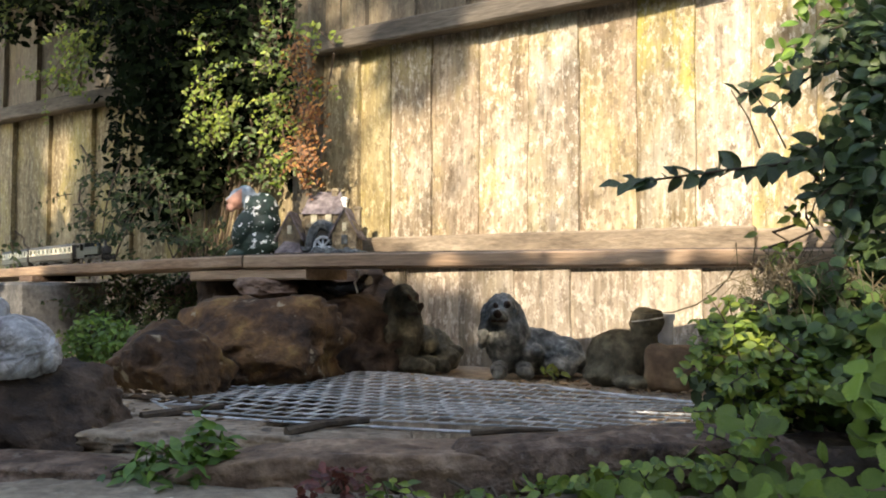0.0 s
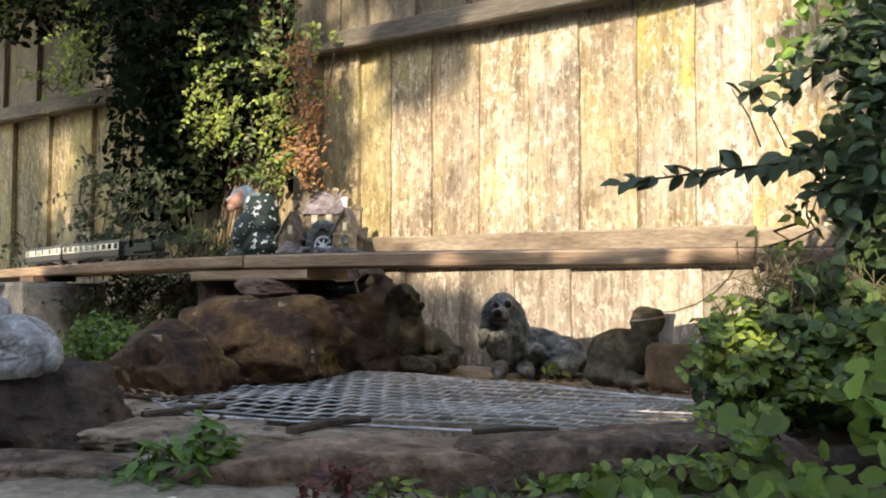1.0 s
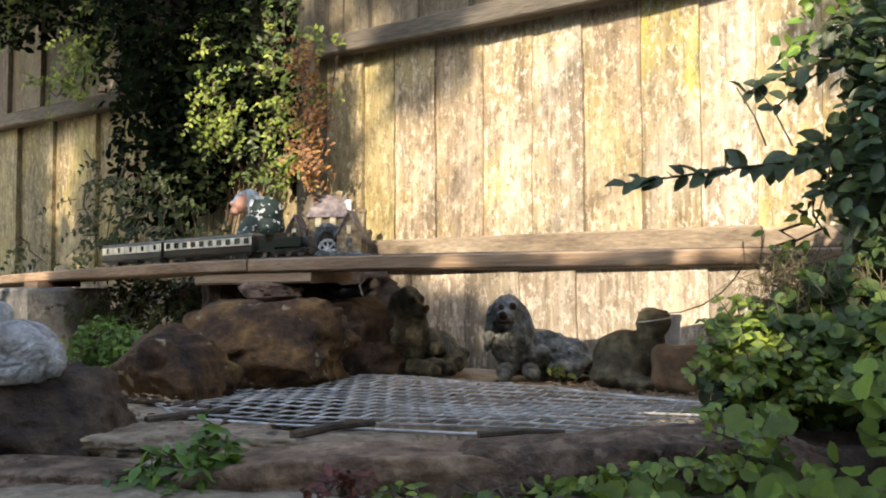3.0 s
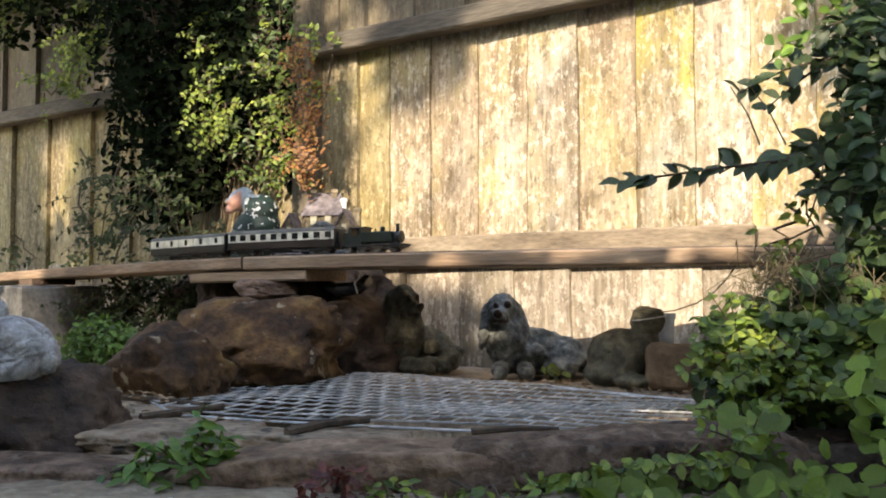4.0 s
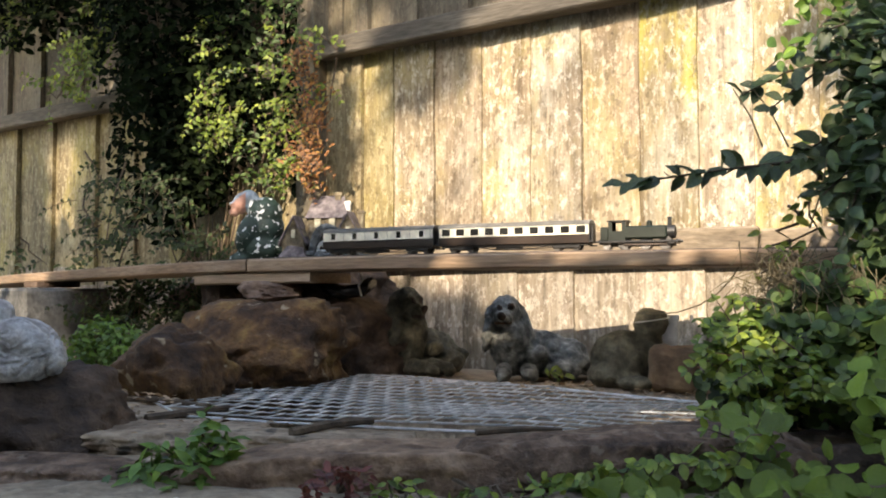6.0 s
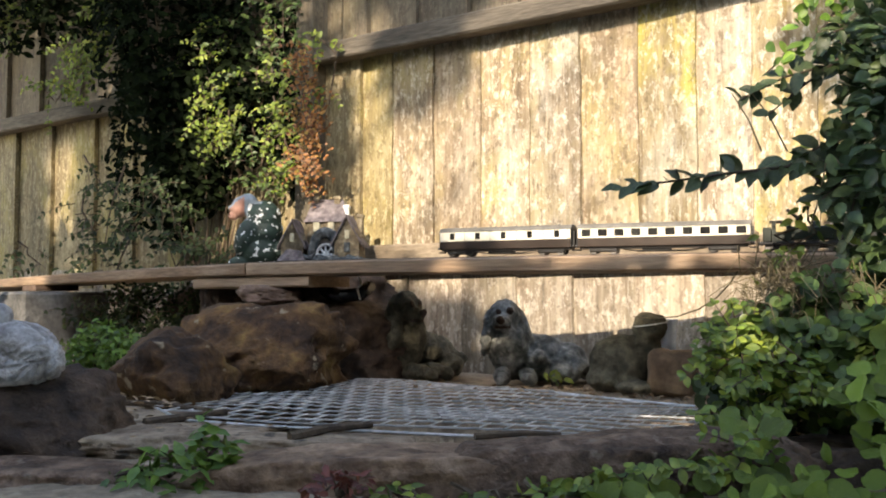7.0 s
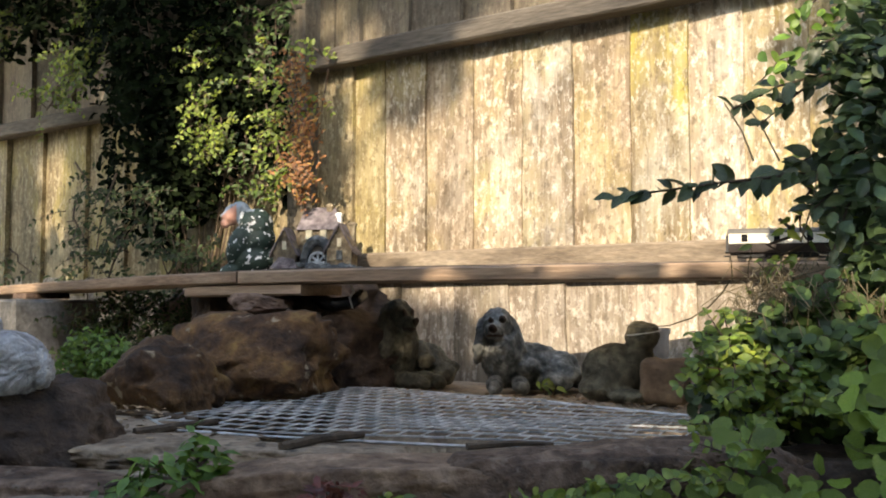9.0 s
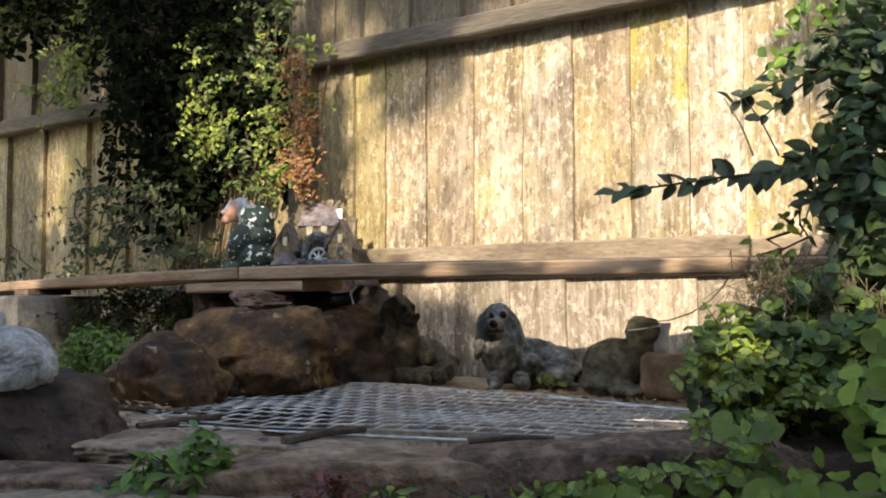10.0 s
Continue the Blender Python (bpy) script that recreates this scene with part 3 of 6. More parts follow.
def build_plank(s0, s1, z0, z1, width, label, key="plank"):
    bm = bmesh.new()
    n = 24
    rings = []
    r = 0.003
    sec = [(-width / 2 + r, z0), (width / 2 - r, z0), (width / 2, z0 + r), (width / 2, z1 - r), (width / 2 - r, z1), (-width / 2 + r, z1), (-width / 2, z1 - r), (-width / 2, z0 + r)]
    mid = on_track((s0 + s1) / 2)
    back_home = pose(mid[0].x, mid[0].y, 0, 0, 0, math.degrees(mid[1])).inverted()
    for i in range(n + 1):
        s = s0 + (s1 - s0) * i / n
        c, h = on_track(s)
        e = 0.0012 * noise.noise(Vector((s * 4, s0 * 7, 0)))
        side = Vector((-math.sin(h), math.cos(h), 0))
        rings.append([bm.verts.new(back_home @ (Vector((c.x, c.y, c.z + z + e)) + side * (y + e))) for y, z in sec])
    for p, q in zip(rings, rings[1:]):
        for k in range(8):
            bm.faces.new((p[k], p[(k + 1) % 8], q[(k + 1) % 8], q[k]))
    bm.faces.new(rings[0][::-1])
    bm.faces.new(rings[-1])
    return solo("plank", bm, M[key], label, "plank", back_home.inverted(), group="planks under the track")


def build_track():
    build_plank(-0.375, 0.615, -0.026, -0.002, 0.13, "long pale softwood plank carrying the model railway")
    build_plank(0.62, 1.35, -0.032, -0.002, 0.13, "white board continuing the railway past the shrub", "white")
    build_plank(-1.88, -0.380, -0.024, -0.002, 0.13, "long pale softwood plank carrying the model railway beside the fence")
    build_plank(-0.52, -0.235, -0.046, -0.027, 0.12, "short softwood plank doubled under the plank joint")
    track = thing("model_track", "narrow model railway track curving along the planks", "track")
    for side in (-1, 1):
        bm = bmesh.new()
        rings = []
        for i in range(80):
            s = -1.86 + 3.1 * i / 79
            p, h = on_track(s)
            nrm = Vector((-math.sin(h), math.cos(h), 0))
            c = p + nrm * side * 0.0083
            rings.append([bm.verts.new(c + nrm * w + Vector((0, 0, z))) for w, z in ((-0.0012, -0.0009), (0.0012, -0.0009), (0.0010, 0.0022), (-0.0010, 0.0022))])
        for p, q in zip(rings, rings[1:]):
            for k in range(4):
                bm.faces.new((p[k], p[(k + 1) % 4], q[(k + 1) % 4], q[k]))
        part("rail", bm, M["steel"], track)
    bm = bmesh.new()
    s = -1.85
    while s < 1.2:
        p, h = on_track(s)
        bmesh.ops.create_cube(bm, size=1.0, matrix=Matrix.LocRotScale(p + Vector((0, 0, -0.0016)), Euler((0, 0, h)), (0.0035, 0.031, 0.0016)))
        s += 0.0105
    sl = part("sleeper_strip", bm, M["black"], track, "row of small black plastic sleepers")
    sl["kind"] = "stuff"


# ---- train: x forward, built over the rail top at z = 0
def wheelset(parent, x, r=0.0066):
    bm = bmesh.new()
    for side in (-1, 1):
        cyl(bm, (x, side * 0.0075, r), (x, side * 0.0097, r), r, n=14)
        cyl(bm, (x, side * 0.0068, r), (x, side * 0.0076, r), r * 1.12, n=14)
    cyl(bm, (x, -0.0085, r), (x, 0.0085, r), 0.0012, n=6)
    part("wheelset", bm, M["wheel"], parent, "metal wheels on an axle")


def build_coach(length, windows, label, doors):
    c = thing("model_coach", label, "model coach", group="coaches of the model train")
    h, w = length / 2, 0.0175
    bm = bmesh.new()
    box(bm, -h, h, -w, w, 0.0115, 0.0245, 0.0006)
    part("lower_body", bm, M["coach_brown"], c, "chocolate brown lower side")
    bm = bmesh.new()
    box(bm, -h, h, -w + 0.0003, w - 0.0003, 0.0248, 0.0400, 0.0005)
    part("upper_body", bm, M["coach_cream"], c, "cream upper side")
    for e in (-1, 1):
        bm = bmesh.new()
        box(bm, e * h - 0.0015, e * h + 0.0015, -w + 0.001, w - 0.001, 0.0115, 0.0425, 0.0004)
        box(bm, e * h - 0.002 + e * 0.0025, e * h + 0.002 + e * 0.0025, -0.0075, 0.0075, 0.012, 0.038, 0.0004)
        part("end_gangway", bm, M["black"], c, "black end with gangway bellows")
    # arched roof
    bm = bmesh.new()
    sec = [(-w - 0.0006, 0.0402), (-w * 0.92, 0.0436), (-w * 0.62, 0.0466), (0, 0.0482), (w * 0.62, 0.0466), (w * 0.92, 0.0436), (w + 0.0006, 0.0402)]
    ends = [[bm.verts.new((x, y, z)) for y, z in sec] for x in (-h - 0.001, h + 0.001)]
    for i in range(len(sec) - 1):
        bm.faces.new((ends[0][i], ends[0][i + 1], ends[1][i + 1], ends[1][i]))
    bm.faces.new((ends[0][-1], ends[0][0], ends[1][0], ends[1][-1]))
    bm.faces.new(ends[0])
    bm.faces.new(ends[1][::-1])
    roof = part("roof", bm, M["roof"], c, "dull grey arched roof")
    x = -h * 0.82
    while x < h * 0.85:
        bm = bmesh.new()
        cyl(bm, (x, 0, 0.0478), (x, 0, 0.0498), 0.0022, 0.0016, 8)
        part("roof_vent", bm, M["roof"], roof)
        x += length / 6.2
    for side in (-1, 1):
        for xc, ww in windows:
            bm = bmesh.new()
            box(bm, xc - ww / 2, xc + ww / 2, side * (w - 0.0006) - 0.0006, side * (w - 0.0006) + 0.0006, 0.0276, 0.0384, 0.0002)
            part("window", bm, M["glass"], c)
        for xc in doors:
            bm = bmesh.new()
            box(bm, xc - 0.0002, xc + 0.0002, side * w - 0.0002, side * w + 0.0002, 0.0125, 0.0398)
            part("door_line", bm, M["black"], c)
            bm = bmesh.new()
            cyl(bm, (xc + 0.0022, side * w, 0.0262), (xc + 0.0022, side * (w + 0.001), 0.0262), 0.0006, n=6)
            part("door_handle", bm, M["brass"], c)
    bm = bmesh.new()
    box(bm, -h * 0.98, h * 0.98, -0.013, 0.013, 0.0085, 0.0118)
    box(bm, -0.03, 0.012, -0.009, 0.009, 0.004, 0.009, 0.0008)
    for y in (-0.013, 0.013):
        tube(bm, [(-h * 0.5, y, 0.0086), (-h * 0.3, y, 0.0045), (h * 0.3, y, 0.0045), (h * 0.5, y, 0.0086)], 0.0007, n=4)
    part("underframe", bm, M["black"], c, "black underframe with truss rods")
    for e in (-1, 1):
        bx = e * h * 0.70
        bm = bmesh.new()
        for side in (-1, 1):
            box(bm, bx - 0.022, bx + 0.022, side * 0.0112 - 0.0012, side * 0.0112 + 0.0012, 0.0042, 0.0095, 0.0006)
        box(bm, bx - 0.004, bx + 0.004, -0.0112, 0.0112, 0.006, 0.0095)
        bogie = part("bogie", bm, M["black"], c, "black four-wheeled bogie")
        for k in (-0.0155, 0.0155):
            wheelset(bogie, bx + k)
        bm = bmesh.new()
        box(bm, e * (h + 0.003) - 0.005, e * (h + 0.003) + 0.005, -0.0035, 0.0035, 0.0062, 0.0084)
        part("coupling", bm, M["black"], c)
        for side in (-1, 1):
            bm = bmesh.new()
            cyl(bm, (e * h, side * 0.0115, 0.0135), (e * (h + 0.0055), side * 0.0115, 0.0135), 0.0018, n=8)
            part("buffer", bm, M["black"], c)
    return c


def build_loco():
    c = thing("model_locomotive", "small dark green model tank locomotive with dome and chimney", "model locomotive")
    bm = bmesh.new()
    box(bm, -0.062, 0.062, -0.0165, 0.0165, 0.0105, 0.0140, 0.0005)
    part("footplate", bm, M["black"], c)
    bm = bmesh.new()
    cyl(bm, (-0.018, 0, 0.0265), (0.056, 0, 0.0265), 0.0098, n=20)
    part("boiler", bm, M["loco"], c, "dark green round boiler", smooth=False)
    bm = bmesh.new()
    cyl(bm, (0.044, 0, 0.0265), (0.0575, 0, 0.0265), 0.0104, n=20)
    cyl(bm, (0.0575, 0, 0.0265), (0.0592, 0, 0.0265), 0.0085, 0.006, n=16)
    part("smokebox", bm, M["black"], c, "black smokebox with round door")
    for side in (-1, 1):
        bm = bmesh.new()
        box(bm, -0.022, 0.046, side * 0.0112 - 0.0052, side * 0.0112 + 0.0052, 0.0165, 0.0360, 0.0022)
        part("side_tank", bm, M["loco"], c, "dark green side tank")
        bm = bmesh.new()
        cyl(bm, (0.047, side * 0.0120, 0.0095), (0.058, side * 0.0120, 0.0095), 0.0032, n=10)
        part("cylinder", bm, M["black"], c)
        bm = bmesh.new()
        box(bm, -0.024, 0.046, side * 0.0128 - 0.0006, side * 0.0128 + 0.0006, 0.0068, 0.0086)
        part("coupling_rod", bm, M["steel"], c)
    bm = bmesh.new()
    cyl(bm, (0.0485, 0, 0.035), (0.0485, 0, 0.0475), 0.0036, 0.0031, 12)
    cyl(bm, (0.0485, 0, 0.0475), (0.0485, 0, 0.0492), 0.0042, 0.0042, 12)
    part("chimney", bm, M["black"], c, "tall black chimney")
    bm = bmesh.new()
    cyl(bm, (0.016, 0, 0.034), (0.016, 0, 0.0425), 0.0052, 0.0048, 12)
    blob(bm, (0.016, 0, 0.0425), (0.0048, 0.0048, 0.003))
    part("dome", bm, M["loco"], c)
    bm = bmesh.new()
    cyl(bm, (0.000, 0, 0.034), (0.000, 0, 0.042), 0.0022, 0.0018, 8)
    part("safety_valve", bm, M["brass"], c)
    bm = bmesh.new()
    box(bm, -0.048, -0.0465, -0.0155, 0.0155, 0.014, 0.0430)
    box(bm, -0.0215, -0.020, -0.0155, 0.0155, 0.014, 0.0430)
    for side in (-1, 1):
        box(bm, -0.0480, -0.020, side * 0.0155 - 0.0007, side * 0.0155 + 0.0007, 0.0140, 0.0285)
        box(bm, -0.0480, -0.042, side * 0.0155 - 0.0007, side * 0.0155 + 0.0007, 0.0285, 0.0430)
        box(bm, -0.0260, -0.020, side * 0.0155 - 0.0007, side * 0.0155 + 0.0007, 0.0285, 0.0430)
    part("cab", bm, M["loco"], c, "dark green open-sided cab")
    bm = bmesh.new()
    sec = [(-0.0175, 0.0428), (-0.012, 0.0452), (0, 0.0462), (0.012, 0.0452), (0.0175, 0.0428)]
    ends = [[bm.verts.new((x, y, z)) for y, z in sec] for x in (-0.051, -0.017)]
    for i in range(4):
        bm.faces.new((ends[0][i], ends[0][i + 1], ends[1][i + 1], ends[1][i]))
    bm.faces.new((ends[0][-1], ends[0][0], ends[1][0], ends[1][-1]))
    bm.faces.new(ends[0]), bm.faces.new(ends[1][::-1])
    part("cab_roof", bm, M["black"], c)
    bm = bmesh.new()
    box(bm, -0.0615, -0.0485, -0.0155, 0.0155, 0.0140, 0.0350, 0.001)
    part("bunker", bm, M["loco"], c, "dark green coal bunker")
    for x0 in (-0.063, 0.062):
        bm = bmesh.new()
        box(bm, x0 - 0.001, x0 + 0.001, -0.0165, 0.0165, 0.0085, 0.0150)
        for side in (-1, 1):
            e = 1 if x0 > 0 else -1
            cyl(bm, (x0, side * 0.0115, 0.0125), (x0 + e * 0.006, side * 0.0115, 0.0125), 0.0019, n=8)
        part("buffer_beam", bm, M["black"], c)
    bm = bmesh.new()
    box(bm, -0.058, 0.058, -0.0065, 0.0065, 0.005, 0.0105)
    part("frames", bm, M["black"], c)
    for x in (-0.024, 0.011, 0.046 - 0.003):
        wheelset(c, x, 0.0098)
    wheelset(c, -0.052, 0.0062)
    for ob in c.children:
        ob.data.transform(Matrix.Diagonal((0.94, 1, 1, 1)))
    return c


# ---- statues and ornaments
def merged(bm, voxel, amount, scale, seed):
    """Melts the joined blobs of a cast figure into one skin."""
    me = bpy.data.meshes.new("cast")
    bm.to_mesh(me)
    bm.free()
    ob = new("cast", me)
    mod = ob.modifiers.new("skin", "REMESH")
    mod.mode, mod.voxel_size = "VOXEL", voxel
    got = bpy.data.meshes.new_from_object(ob.evaluated_get(bpy.context.evaluated_depsgraph_get()))
    bpy.data.objects.remove(ob)
    out = bmesh.new()
    out.from_mesh(got)
    bmesh.ops.smooth_vert(out, verts=out.verts, factor=0.5, use_axis_x=True, use_axis_y=True, use_axis_z=True)
    bmesh.ops.smooth_vert(out, verts=out.verts, factor=0.5, use_axis_x=True, use_axis_y=True, use_axis_z=True)
    rough_up(out, amount, scale, seed)
    return out


def build_dog(material, label, at, seed):
    """A lying spaniel: forelegs out along -y/-x, head up."""
    bm = bmesh.new()
    blob(bm, (0.030, 0.02, 0.040), (0.075, 0.045, 0.042), 3)
    blob(bm, (0.088, 0.015, 0.034), (0.040, 0.045, 0.036), 3)
    blob(bm, (-0.025, 0.0, 0.058), (0.038, 0.038, 0.056), 3, (0, -14, 0))
    blob(bm, (-0.020, -0.006, 0.070), (0.040, 0.038, 0.045), 3)
    blob(bm, (-0.030, -0.010, 0.114), (0.033, 0.034, 0.031), 3)
    blob(bm, (-0.038, -0.042, 0.104), (0.018, 0.022, 0.015), 3)
    blob(bm, (-0.040, -0.064, 0.109), (0.009, 0.007, 0.007), 2)
    blob(bm, (-0.066, -0.006, 0.096), (0.008, 0.018, 0.033), 2, (0, 8, 0))
    blob(bm, (0.006, -0.006, 0.092), (0.012, 0.022, 0.042), 2, (0, -20, 0))
    for dx in (-0.036, 0.010):
        blob(bm, (dx, -0.045, 0.014), (0.016, 0.042, 0.014), 2)
        blob(bm, (dx, -0.080, 0.012), (0.016, 0.014, 0.011), 2)
    blob(bm, (0.078, -0.030, 0.018), (0.034, 0.028, 0.020), 2)
    blob(bm, (0.125, 0.01, 0.016), (0.022, 0.016, 0.013), 2)
    for dx in (-0.041, -0.019):
        blob(bm, (dx - 0.003, -0.0400, 0.125), (0.006, 0.005, 0.006), 2)
    for side, tilt in ((-1, 10), (1, -12)):
        blob(bm, (-0.030 + side * 0.034, -0.014, 0.082), (0.011, 0.020, 0.036), 2, (0, tilt, 0))
    for k in range(9):
        blob(bm, (0.02 + 0.013 * k, -0.020 - 0.012 * math.sin(k * 2.1), 0.042 + 0.006 * math.sin(k * 1.3) - 0.002 * k), (0.016, 0.018, 0.013), 2)
    bm = merged(bm, 0.0023, 0.0036, 62, seed)
    for v in bm.verts:
        v.co.z = max(v.co.z, 0.0)
    # Eyes, nose and mouth line coloured dark in place of shaded hollows
    for fc in bm.faces:
        c = fc.calc_center_median()
        for e, r in (((-0.044, -0.044, 0.125), 0.0068), ((-0.022, -0.044, 0.125), 0.0068), ((-0.040, -0.068, 0.110), 0.0092)):
            if (c - Vector(e)).length < r:
                fc.material_index = 1
        if abs(c.z - 0.097) < 0.0022 and c.y < -0.045 and c.z > 0.09:
            fc.material_index = 1
    return solo("dog_statue", bm, [material, M["dark_rock"]], label, "statue", at, smooth=True, group="stone dogs by the pond")


def build_statues():
    build_dog(M["statue"], "grey weathered stone statue of a lying spaniel, head raised", pose(0.137, 1.72, 0.024, 0, 0, -2) @ Matrix.Diagonal((0.94, 1, 1.03, 1)), 1.0)
    # The left dog's darker stone tone stands in for the shade it lies in
    build_dog(M["statue_dark"], "stone statue of a lying dog before the rocks, coloured dark for shade", pose(-0.062, 1.76, 0.028, 0, 0, 48) @ Matrix.Diagonal((0.9, 1, 1.10, 1)), 5.0)
    # a squat creature leaning on a block, with a flat cap
    bm = bmesh.new()
    blob(bm, (-0.020, 0, 0.042), (0.050, 0.045, 0.048), 3, (0, 18, 0))
    blob(bm, (-0.040, -0.01, 0.020), (0.036, 0.040, 0.022), 3)
    blob(bm, (0.020, -0.004, 0.070), (0.024, 0.026, 0.026), 3)
    blob(bm, (0.026, -0.008, 0.100), (0.027, 0.026, 0.022), 3)
    blob(bm, (0.026, -0.008, 0.112), (0.025, 0.025, 0.013), 3)
    blob(bm, (0.0, -0.05, 0.010), (0.030, 0.022, 0.011), 2)
    blob(bm, (0.036, -0.035, 0.040), (0.012, 0.016, 0.028), 2)
    bm = merged(bm, 0.0035, 0.0025, 40, 3.0)
    for v in bm.verts:
        v.co.z = max(v.co.z, 0.0)
    solo("creature_statue", bm, M["statue_dark"], "dark green-brown stone statue of a crouching frog in a cap", "statue", pose(0.300, 1.52, 0.028, 0, 0, -8), smooth=True)
    bm = bmesh.new()
    tube(bm, [(0.027 + 0.0275 * math.cos(a), -0.008 + 0.0265 * math.sin(a), 0.106 + 0.004 * math.cos(a)) for a in [i * math.pi / 12 for i in range(25)]], 0.0012, n=5)
    solo("cord", bm, M["white"], "thin white cord round the statue's cap", "cord", pose(0.300, 1.52, 0.028, 0, 0, -8))
    bm = bmesh.new()
    box(bm, -0.034, 0.034, -0.03, 0.03, 0, 0.068, 0.006)
    bmesh.ops.subdivide_edges(bm, edges=bm.edges, cuts=3, use_grid_fill=True)
    rough_up(bm, 0.008, 26, 2.0)
    solo("stone_block", bm, M["terracotta"], "worn brown terracotta block beside the crouching statue", "block", pose(0.352, 1.47, 0.026, 0, 0, -20), smooth=True)
    bm = bmesh.new()
    cyl(bm, (0, 0, 0), (0, 0, 0.118), 0.015, 0.019, 18)
    cyl(bm, (0, 0, 0.110), (0, 0, 0.120), 0.021, 0.021, 18)
    solo("plant_pot", bm, M["white"], "small white plastic plant pot behind the statues", "pot", pose(0.366, 1.585, 0.02))
    # white carved bird with folded wings
    bm = bmesh.new()
    blob(bm, (0.0, 0, 0.034), (0.047, 0.044, 0.038), 4, (0, 10, 0))
    blob(bm, (-0.026, -0.008, 0.076), (0.0200, 0.020, 0.0180), 4)
    blob(bm, (-0.024, -0.002, 0.056), (0.018, 0.020, 0.022), 3)
    blob(bm, (-0.048, -0.012, 0.073), (0.010, 0.007, 0.006), 3)
    blob(bm, (0.010, -0.030, 0.044), (0.036, 0.018, 0.026), 3, (0, 28, -12))
    blob(bm, (0.006, -0.036, 0.020), (0.032, 0.014, 0.018), 3, (0, -14, 0))
    blob(bm, (0.036, -0.004, 0.026), (0.016, 0.028, 0.020), 3)
    bm = merged(bm, 0.0018, 0.0016, 55, 8.0)
    for v in bm.verts:
        c = v.co
        if c.z < 0.066:
            # feathers cut as wavy furrows that follow the wing
            w = 0.85 * c.z - 0.35 * c.x + 0.008 * math.sin(c.x * 75 + 1.0) + 0.013 * noise.noise(c * 28) + 0.008 * noise.noise(c * 90)
            k = abs(math.sin(w * 330)) ** 0.5
            c += v.normal * 0.0034 * (k - 0.8) * min(1.0, (0.066 - c.z) / 0.012)
        c.z = max(c.z, 0.0)
    solo("bird_statue", bm, M["white_stone"], "white weathered stone bird statue with grooved folded wings", "statue", pose(-0.464, 1.04, 0.082, 0, 0, 8) @ Matrix.Diagonal((0.94, 0.94, 0.96, 1)), smooth=True)


